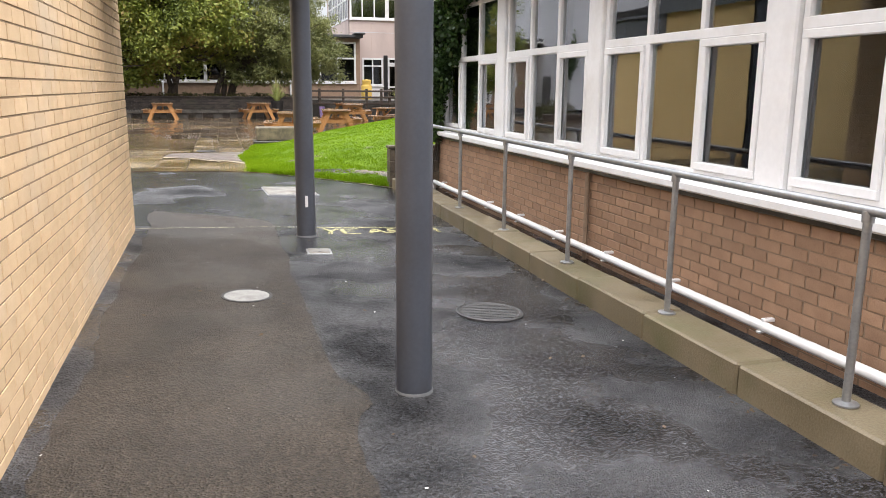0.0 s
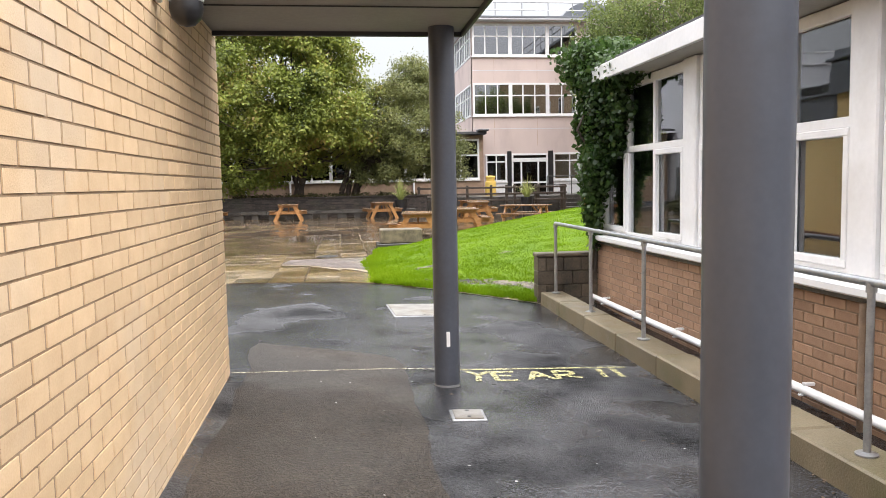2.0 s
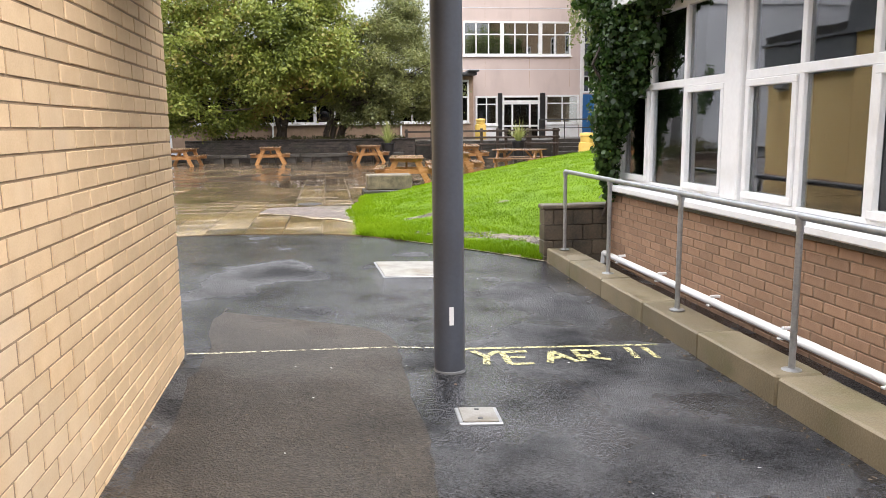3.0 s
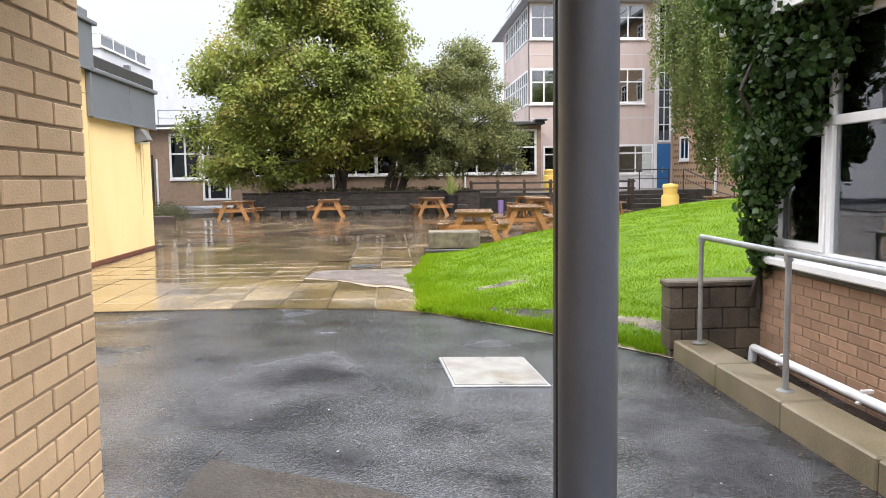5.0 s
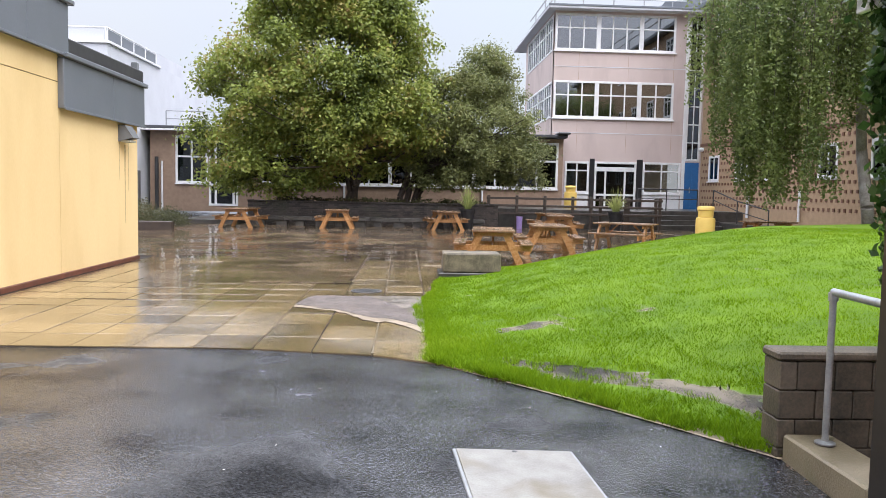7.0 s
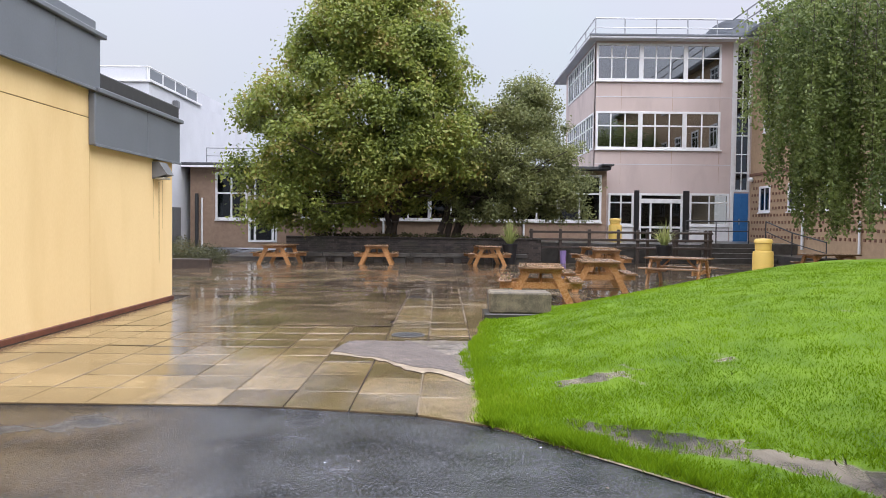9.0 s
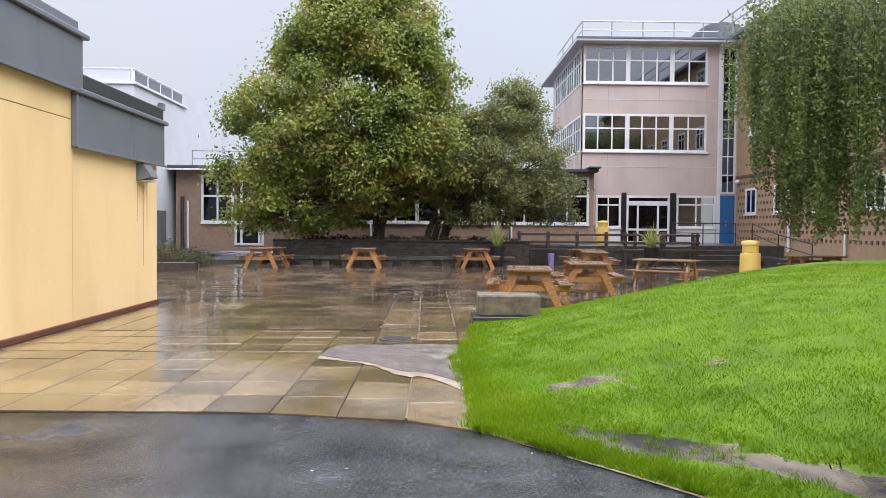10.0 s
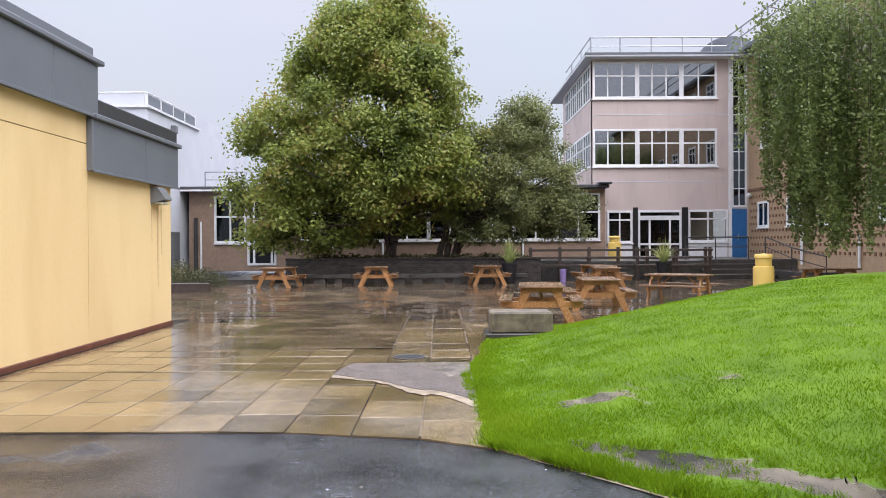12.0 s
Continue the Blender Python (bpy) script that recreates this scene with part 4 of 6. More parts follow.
for u0, v0, u1, v1 in bands:
    widths = [(u0, u0 + 2.2), (u0 + 2.26, u0 + 4.45), (u0 + 4.51, u1)]
    for a, b in widths:
        facade_window(tower, mt, a, v0, b, v1, (0.33, 0.66) if b - a > 2 else (0.48,), (0.62,), 0.07, sill=False, glass=M_GLASS_TOWER)
    part("band_sill", Geo().cbox((u0 - 0.1, -0.1, v0 - 0.1), (u1 + 0.1, 0.02, v0 - 0.035), 0.01, mt), M_WHITE, tower)
    part("blind", Geo().box((u0 + 2.5, 0.4, v0 + 0.9), (u0 + 4.2, 0.42, v1), mt), M_PALE_ROOM, tower, "pale blind behind the glass")
for z in (4.27, 7.58):
    part("panel_joint", Geo().box((0.0, -0.012, z), (7.0, -0.001, z + 0.03), mt), M_WHITE_RENDER, tower)
for z0, z1 in ((3.3, 4.2), (4.32, 4.95), (6.95, 7.55), (7.63, 8.3)):
    for u in (1.3, 3.9, 6.3):
        part("panel_joint", Geo().box((u, -0.006, z0), (u + 0.012, -0.001, z1), mt), M_TAN, tower)
facade_window(tower, mt, 0.76, 1.27, 2.0, 2.82, (0.5,), (0.72,), 0.07)
part("under_panel", Geo().cbox((0.76, -0.03, 0.5), (2.0, 0.05, 1.17), 0.01, mt), M_WHITE, tower)
facade_window(tower, mt, 4.9, 1.3, 6.86, 2.85, (0.5,), (0.72,), 0.07, glass=M_GLASS_ENTRY)
part("under_panel", Geo().cbox((4.9, -0.03, 0.5), (6.86, 0.05, 1.2), 0.01, mt), M_WHITE, tower, "white panel under the window")
part("blind", Geo().box((4.95, 0.8, 1.0), (5.9, 0.82, 2.9), mt), M_ROOM, tower, "cream wall behind the glass")
part("blind", Geo().box((1.0, 0.35, 1.4), (2.2, 0.37, 2.6), mt), M_PALE_ROOM, tower, "pale green blind behind the glass")
for a, b in ((2.05, 2.3), (4.54, 4.85)):
    part("door_pier", Geo().cbox((a, -0.06, 0.5), (b, 0.0, 3.0), 0.01, mt), M_BLACK, tower, "black pier beside the entrance")
entrance = facade_window(tower, mt, 2.34, 0.52, 4.5, 2.45, (0.26, 0.74), (0.34,), 0.1, name="door", sill=False)
facade_window(tower, mt, 2.34, 2.51, 4.5, 2.83, (), (), 0.08, name="fanlight", sill=False)
part("stair_frame", Geo().cbox((6.93, -0.07, 0.5), (7.09, 0.02, 10.4), 0.01, mt), M_WHITE, tower, "tall white corner post")
facade_window(tower, mt, *stair, (0.5,), tuple(i / 8 for i in range(1, 8)), 0.05, sill=False)
bd = part("blue_door", Geo().cbox((7.1, -0.06, 0.5), (7.84, 0.0, 2.9), 0.01, mt).cbox((7.44, -0.075, 0.52), (7.47, -0.055, 2.85), 0.004, mt), M_BLUE, tower, "blue painted door")
part("handle", Geo().cbox((7.36, -0.12, 1.35), (7.4, -0.06, 1.65), 0.006, mt), M_GALV, bd)
part("roof", Geo().cbox((-0.45, -0.6, 10.33), (8.0, 12.0, 10.46), 0.02, mt), M_WHITE_RENDER, tower, "thin flat roof with projecting eaves")
part("roof_edge", Geo().cbox((-0.47, -0.63, 10.44), (8.0, -0.55, 10.54), 0.01, mt), M_FASCIA, tower)
part("roof_vault", Geo().tube(mt @ Vector((7.3, 0.5, 9.6)), mt @ Vector((7.3, 5.0, 9.6)), 2.0, n=48), M_FASCIA, tower, "low curved roof over the stair", smooth=40)
rail = part("roof_rail", tube_path([mt @ Vector(p) for p in ((0.0, 8, 11.5), (0.0, 0.3, 11.5), (7.0, 0.3, 11.5), (7.0, -16, 11.5))], 0.042), M_GALV, tower, "galvanised safety rail on the roof")
part("roof_rail", tube_path([mt @ Vector(p) for p in ((0.0, 8, 11.05), (0.0, 0.3, 11.05), (7.0, 0.3, 11.05), (7.0, -16, 11.05))], 0.036), M_GALV, tower)
for p in ((0, 0.3), (1.5, 0.3), (3.1, 0.3), (4.7, 0.3), (6.2, 0.3), (7.0, -1.5), (7.0, -4.5), (7.0, -7.5), (7.0, -10.5), (0, 3), (0, 6)):
    part("rail_post", Geo().tube(mt @ Vector((p[0], p[1], 10.46)), mt @ Vector((p[0], p[1], 11.5)), 0.034, n=8), M_GALV, tower)
ms = pose(TX0, TY + 9.0, TZ, 0, 0, -90)
facade(tower, ms, 8.97, 10.45, [(0.6, 5.06, 8.6, 6.86), (0.6, 8.42, 8.6, 10.18)], M_PINK, 0.3)
for v0, v1 in ((5.06, 6.86), (8.42, 10.18)):
    for k in range(4):
        facade_window(tower, ms, 0.6 + 2 * k, v0, 2.54 + 2 * k, v1, (0.33, 0.66), (0.62,), 0.07, sill=False)
part("rear_wall", Geo().box((TX0, TY + 9.0, TZ), (TX1, TY + 9.3, TZ + 10.4)), M_PINK, tower)
part("storey", Geo().box((TX0 + 0.35, TY + 0.6, 4.0), (TX1, TY + 8.9, 4.2)).box((TX0 + 0.35, TY + 0.6, 7.4), (TX1, TY + 8.9, 7.6)).box((TX0 + 0.35, TY + 5, 0.5), (TX1, TY + 5.2, 10.4)), M_ROOM, tower, "floors and inner wall seen through the windows")

# wing along the yard's side
wing = thing("school_wing", "tan brick wing with a studded brick band and small windows", "building")
mw = pose(TX1, TY, TZ, 0, 0, -90)
W_LEN = 30.0
wing_open = []
for yc in (1.75, 4.85, 7.7, 12.0, 15.2, 18.2, 21.2):
    wing_open.append((yc - 0.6, 1.98, yc + 0.6, 3.16))
for yc in (2.1, 5.4, 8.6, 12.0, 15.2):
    wing_open.append((yc - 0.6, 5.75, yc + 0.6, 7.0))
    wing_open.append((yc - 0.6, 9.0, yc + 0.6, 10.2))
facade(wing, mw, W_LEN, 10.6, wing_open, M_TAN, 0.3)
for u0, v0, u1, v1 in wing_open:
    facade_window(wing, mw, u0, v0, u1, v1, (0.5,), (0.7,) if v0 > 3 else (), 0.07)
    if v0 < 3:
        part("blind", Geo().box((u0 + 0.55, 0.32, v0), (u1, 0.34, v1), mw), M_PALE_ROOM, wing, "pale blind behind the glass")
part("string_course", Geo().cbox((0, -0.05, 3.72), (W_LEN, 0.0, 3.86), 0.01, mw), M_STUD, wing)
studs = Geo()
for r in range(9):
    for c in range(88):
        u, v = 0.25 + 0.34 * c + (0.17 if r % 2 else 0), 0.75 + 0.33 * r
        if u < W_LEN - 0.2 and not any(o[0] - 0.15 < u < o[2] + 0.05 and o[1] - 0.15 < v < o[3] + 0.05 for o in wing_open):
            studs.box((u, -0.03, v), (u + 0.12, 0.0, v + 0.12), mw)
tagged(part("brick_studs", studs, M_STUD, wing, "dark bricks standing out in a regular pattern"), kind="stuff")
part("roof", Geo().cbox((-0.3, -0.5, 10.6), (W_LEN, 9, 10.8), 0.02, mw), M_FASCIA, wing)
part("rear_wall", Geo().box((0, 8.5, 0), (W_LEN, 8.8, 10.6), mw).box((W_LEN - 0.3, 0.3, 0), (W_LEN, 8.5, 10.6), mw).box((0.0, 3.5, 0.0), (W_LEN - 0.3, 3.7, 10.5), mw), M_TAN, wing)
part("downpipe", Geo().tube(mw @ Vector((5.85, -0.09, 0.3)), mw @ Vector((5.85, -0.09, 3.5)), 0.06, n=12), M_WHITE, wing, "white downpipe", smooth=50)
part("downpipe", Geo().tube(mw @ Vector((10.3, -0.09, 0.3)), mw @ Vector((10.3, -0.09, 1.5)), 0.05, n=12), M_WHITE, wing, "white downpipe", smooth=50)
wl_ = part("wall_light", Geo().lathe([(0.02, -0.1), (0.11, -0.06), (0.13, 0.02), (0.09, 0.1), (0.02, 0.12)], tuple(mw @ Vector((0.35, -0.12, 3.55)))), M_WHITE, wing, "round white wall light", smooth=60)

# long single-storey range
low = thing("school_range", "single-storey brick range with a long white window band", "building")
LX0 = -12.1
ml = pose(LX0, 45.1, 0.3)
low_open = [(1.25, 1.38, 2.75, 3.63), (2.85, 0.3, 4.2, 3.63), (5.4, 1.45, 19.95, 3.68)]
facade(low, ml, 20.2, 3.9, low_open, M_LOWBRICK, 0.25)
facade_window(low, ml, 1.25, 1.38, 2.75, 3.63, (0.5,), (0.56,), 0.09)
facade_window(low, ml, 2.85, 0.3, 4.2, 3.63, (0.22, 0.86), (0.3, 0.66), 0.11, name="door", sill=False)
for k in range(7):
    a = 5.4 + k * 2.0786
    facade_window(low, ml, a, 1.45, a + 2.06, 3.68, (0.5,), (0.6,), 0.09)
part("roof", Geo().cbox((-0.4, -0.55, 3.93), (20.3, 9, 4.08), 0.02, ml), M_ROOF, low, "flat dark roof with projecting eaves")
part("fascia", Geo().cbox((-0.4, -0.6, 3.84), (3.0, -0.56, 3.93), 0.01, ml), M_WHITE, low)
part("canopy", Geo().cbox((19.8, -0.75, 4.1), (20.4, 0.2, 4.19), 0.02, ml), M_DARKTRIM, low, "small dark flat canopy")
part("inner_wall", Geo().box((0, 5.5, 0), (20.2, 5.7, 3.9), ml), M_LOWBRICK, low)
for u in (7.0, 9.4, 12.6, 16.2):
    part("downpipe", Geo().tube(ml @ Vector((u, -0.08, 0.0)), ml @ Vector((u, -0.08, 1.35)), 0.05, n=10), M_WHITE, low, "white downpipe", smooth=50)
part("downpipe", Geo().tube(ml @ Vector((0.35, -0.12, 0.0)), ml @ Vector((0.35, -0.12, 2.6)), 0.09, n=10), M_DARKTRIM, low, "dark flue pipe", smooth=50)
part("downpipe", Geo().tube(ml @ Vector((0.6, -0.1, 0.0)), ml @ Vector((0.6, -0.1, 2.4)), 0.05, n=10), M_WHITE, low, "white downpipe", smooth=50)

# white rendered hall
hall = thing("rendered_hall", "tall white rendered hall with a railed flat roof", "building")
mh = pose(-12.35, 40.9, 0.2, 0, 0, 90)
facade(hall, mh, 13.0, 7.3, [], M_WHITE_RENDER, 0.3)
part("front_wall", Geo().box((-26, 40.6, 0.3), (-12.36, 40.9, 7.5)), M_WHITE_RENDER, hall)
part("rear_block", Geo().box((-25, 47.5, 0.3), (-12.7, 58, 8.35)), M_WHITE_RENDER, hall)
part("roof", Geo().cbox((-26, 40.8, 7.4), (-12.4, 53.5, 7.52), 0.02), M_ROOF, hall)
part("roof_edge", Geo().cbox((-26.1, 40.52, 7.45), (-12.27, 40.62, 7.56), 0.01).cbox((-12.34, 40.5, 7.45), (-12.25, 47.4, 7.56), 0.01), M_WHITE, hall)
rp = new("roof_rail")
rp.parent = hall
part("rail", tube_path([(-26, 40.8, 8.14), (-12.45, 40.8, 8.14), (-12.45, 47.2, 8.14)], 0.035), M_WHITE, rp)
for i in range(5):
    y = 40.85 + 1.58 * i
    part("post", Geo().tube((-12.45, y, 7.5), (-12.45, y, 8.14), 0.035, n=8), M_WHITE, rp)
    if i < 4:
        part("infill", Geo().box((-12.46, y + 0.08, 7.58), (-12.44, y + 1.5, 8.08)), M_FASCIA, rp)
for i in range(4):
    x = -12.5 - 2.9 * i
    part("post", Geo().tube((x, 40.8, 7.5), (x, 40.8, 8.14), 0.035, n=8), M_WHITE, rp)
    part("infill", Geo().box((x - 2.8, 40.79, 7.58), (x - 0.08, 40.81, 8.08)), M_WHITE_RENDER, rp)
part("floodlight", Geo().cbox((-12.3, 43.2, 6.75), (-12.05, 43.55, 7.1), 0.03), M_LAMP, hall, "grey floodlight")
part("vent_door", Geo().cbox((-12.33, 43.2, 0.35), (-12.28, 44.3, 2.2), 0.01), M_LAMP, hall, "grey metal louvre door")
part("roof_rail", tube_path([(-11.9, 47.0, 4.4), (-11.9, 47.0, 5.3), (-8.5, 47.0, 5.3), (-8.5, 47.0, 4.4)], 0.03).tube((-11.9, 47, 4.9), (-8.5, 47, 4.9), 0.025), M_GALV, low, "grey rail on the low roof")

# yellow rendered building beside the paving
YX = -4.93
yellow = thing("yellow_building", "yellow rendered building with grey metal fascias in two heights", "building")
zb = 0.0
part("wall", Geo().box((YX - 0.3, 9.0, zb), (YX, 19.05, 3.048)), M_YELLOW, yellow, "yellow render with rain streaks")
part("wall", Geo().box((YX - 0.3, 9.0, 3.062), (YX, 19.05, 3.6)), M_YELLOW, yellow)
part("wall", Geo().box((YX - 0.3, 19.065, zb), (YX, 22.45, 2.8)), M_YELLOW, yellow)
part("wall", Geo().box((YX - 0.28, 9.0, 3.045), (YX - 0.012, 19.06, 3.065)).box((YX - 0.28, 19.02, zb), (YX - 0.012, 19.08, 2.8)), M_YJOINT, yellow, "recessed movement joint")
part("end_wall", Geo().box((-11.0, 22.15, zb), (YX - 0.3, 22.45, 2.8)).box((-11, 19.0, 2.5), (YX - 0.3, 19.05, 3.6)), M_YELLOW, yellow)
part("plinth", Geo().cbox((YX - 0.02, 9.0, -0.05), (YX + 0.03, 22.48, 0.14), 0.008), M_REDBASE, yellow, "dark red brick plinth")
for y0, y1, z0, z1 in ((9.0, 11.0, 3.46, 4.23), (11.01, 14.6, 3.46, 4.23), (14.61, 17.9, 3.46, 4.23), (17.91, 19.2, 3.46, 4.23), (19.02, 21.0, 2.66, 3.42), (21.01, 22.6, 2.66, 3.42)):
    part("fascia_panel", Geo().cbox((YX, y0, z0), (YX + 0.1, y1, z1), 0.01), M_FASCIA, yellow)
part("fascia_lip", Geo().cbox((YX, 9.0, 4.235), (YX + 0.16, 19.3, 4.31), 0.012).cbox((YX, 19.02, 3.425), (YX + 0.16, 22.66, 3.5), 0.012), M_FASCIA, yellow)
part("fascia_lip", Geo().cbox((YX + 0.1, 19.02, 2.64), (YX + 0.12, 22.63, 2.68), 0.005).cbox((YX + 0.1, 9.0, 3.44), (YX + 0.12, 19.22, 3.48), 0.005), M_FASCIA, yellow)
part("roof_kerb", Geo().cbox((-11, 9.0, 4.25), (YX + 0.04, 19.2, 4.5), 0.02), M_FASCIA, yellow)
part("roof_kerb", Geo().cbox((-11, 19.2, 3.4), (YX + 0.1, 22.55, 3.74), 0.02), M_DARKTRIM, yellow, "black roofing felt upstand")
part("end_fascia", Geo().cbox((-11, 22.45, 2.66), (YX - 0.005, 22.6, 3.5), 0.01), M_FASCIA, yellow)
part("end_fascia", Geo().cbox((-11, 19.15, 3.5), (YX - 0.005, 19.2, 4.3), 0.01), M_FASCIA, yellow)


def wall_lamp(y, z):
    t = thing("wall_lamp", "grey wedge-shaped wall lamp under the fascia", "lamp", pose(YX, y, z))
    g = Geo().add([(0, -0.2, 0.16), (0, 0.2, 0.16), (0.12, 0.2, 0.16), (0.12, -0.2, 0.16), (0, -0.2, -0.14), (0, 0.2, -0.14), (0.26, 0.17, -0.06), (0.26, -0.17, -0.06)],
                  [(0, 1, 2, 3), (4, 7, 6, 5), (3, 2, 6, 7), (0, 3, 7, 4), (1, 5, 6, 2), (0, 4, 5, 1)])
    part("hood", g, M_LAMP, t)
    part("lens", Geo().cbox((0.02, -0.15, -0.145), (0.2, 0.15, -0.11), 0.01), M_PALE_ROOM, t, "pale lens")


wall_lamp(21.65, 2.45)
for y0, wd, z0, z1 in ((21.78, 0.1, 0.8, 2.27), (21.95, 0.06, 1.4, 2.4), (21.5, 0.05, 1.6, 2.3)):
    g = Geo()
    for k in range(8):
        a0, a1 = z0 + (z1 - z0) * k / 8, z0 + (z1 - z0) * (k + 1) / 8
        w0, w1 = wd * (0.25 + 0.09 * k) / 2, wd * (0.34 + 0.09 * k) / 2
        g.add([(YX + 0.003, y0 - w0, a0), (YX + 0.003, y0 + w0, a0), (YX + 0.003, y0 + w1, a1), (YX + 0.003, y0 - w1, a1)], [(0, 1, 2, 3)])
    part("stain", g, M_STAIN, yellow, "brown rain streak on the render")

# terrace, steps, fences before the end block
part("terrace", Geo().cbox((4.2, 39.0, 0.0), (10.75, 45.89, 0.85), 0.02).cbox((10.76, 40.6, 0.0), (15.37, 45.89, 0.85), 0.02), M_DARKCONC, label="raised wet concrete terrace before the entrance", category="terrace", kind="structure")
steps = thing("entrance_steps", "three dark wet concrete steps up to the terrace", "steps", kind="structure")
for i in range(3):
    part("step", Geo().cbox((10.8, 39.4 + 0.4 * i, 0.0), (14.0, 39.8 + 0.4 * i, 0.26 + 0.2 * i), 0.015), M_DARKCONC, steps)
part("ramp_wall", Geo().cbox((14.02, 37.2, 0.0), (15.37, 40.58, 0.4), 0.02), M_DARKCONC, label="low dark ramp wall beside the steps", category="wall", kind="structure")


def timber_fence(x0, x1, y, z, n):
    t = thing("timber_fence", "dark weathered timber rail fence along the terrace", "fence")
    for k in range(n):
        x = x0 + (x1 - x0) * k / (n - 1)
        part("post", Geo().cbox((x - 0.06, y - 0.06, z - 0.55), (x + 0.06, y + 0.06, z + 0.78), 0.01), M_DARKWOOD, t)
    for h in (0.66, 0.36, 0.05):
        part("rail", Geo().cbox((x0 - 0.1, y - 0.1, z + h - 0.045), (x1 + 0.1, y - 0.055, z + h + 0.045), 0.008), M_DARKWOOD, t)


timber_fence(3.75, 10.75, 38.6, 0.63, 7)
timber_fence(7.9, 10.75, 38.1, 0.63, 3)


def metal_rail(pts, h, name_label):
    t = thing("handrail", name_label, "handrail")
    top = [Vector(p) + Vector((0, 0, h)) for p in pts]
    part("rail", tube_path(top, 0.028), M_DARKTRIM, t)
    part("rail", tube_path([q - Vector((0, 0, 0.42)) for q in top], 0.02), M_DARKTRIM, t)
    for p in pts:
        part("post", Geo().tube(p, Vector(p) + Vector((0, 0, h)), 0.026, n=8), M_DARKTRIM, t)


metal_rail([(10.6, 40.7, 0.85), (11.9, 40.7, 0.85), (13.3, 40.7, 0.85)], 0.95, "dark metal handrail at the top of the steps")
metal_rail([(13.9, 40.4, 0.85), (14.3, 38.8, 0.4), (14.8, 37.0, 0.06)], 0.95, "dark metal handrail sloping along the ramp")

# planting bed with dark brick wall and concrete bench
bed = thing("planting_bed", "raised planting bed behind a dark wet brick wall", "planter", kind="structure")
part("bed_wall", Geo().cbox((-6.0, 38.2, 0.0), (4.1, 38.5, 0.95), 0.02), M_DARKBRICK, bed)
courses = Geo()
bed_rnd = random.Random(17)
for k in range(13):
    for c in range(46):
        x = -6.0 + 0.222 * c + (0.11 if k % 2 else 0)
        jut = bed_rnd.uniform(0.0, 0.012)
        courses.box((x, 38.19 - jut, 0.01 + 0.075 * k), (min(x + 0.212, 4.1), 38.21, 0.076 + 0.075 * k))
tagged(part("bricks", courses, M_BEDBRICK, bed), kind="stuff")
for c in range(47):
    x = -6.0 + 0.216 * c
    part("coping_brick", Geo().cbox((x, 38.12, 0.955), (x + 0.206, 38.54, 1.02 + bed_rnd.uniform(-0.012, 0.014)), 0.01), M_BEDBRICK, bed)
part("bed_soil", Geo().box((-6.0, 38.5, 0.0), (4.1, 42.0, 0.9)), M_SOIL, bed)
part("bed_wall", Geo().cbox((-6.0, 38.51, 0.0), (-5.7, 42.0, 0.95), 0.02), M_DARKBRICK, bed)
bench = thing("concrete_bench", "long low concrete bench on spaced blocks", "bench")
for i in range(8):
    part("bench_slab", Geo().cbox((-5.5 + 1.12 * i, 37.1, 0.27), (-4.39 + 1.12 * i, 37.62, 0.42), 0.015), M_DARKCONC, bench)
for i in range(12):
    part("bench_block", Geo().cbox((-5.45 + 0.76 * i, 37.16, 0.0), (-5.15 + 0.76 * i + 0.12 * (i % 2), 37.6, 0.27), 0.012), M_DARKCONC, bench)
part("bed_edge", Geo().cbox((-9.2, 32.2, 0.0), (-7.2, 32.45, 0.36), 0.015).cbox((-9.2, 32.45, 0.0), (-8.95, 35, 0.36), 0.015), M_DARKWOOD, label="dark timber edge of a shrub bed", category="planter", kind="structure")
part("path", Geo().cbox((-8.6, 38.0, 0.0), (-6.4, 45.05, 0.2), 0.01), M_DARKCONC, label="wet grey path to the side door", category="path", kind="structure")

# ---- plain walls that close the passage behind ----
part("wall_south", Geo().box((-6.0, -6.4, -0.2), (9.2, -6.1, 3.2)), M_BUFF_MORTAR, label="plain brick wall closing the passage", category="wall", kind="structure")


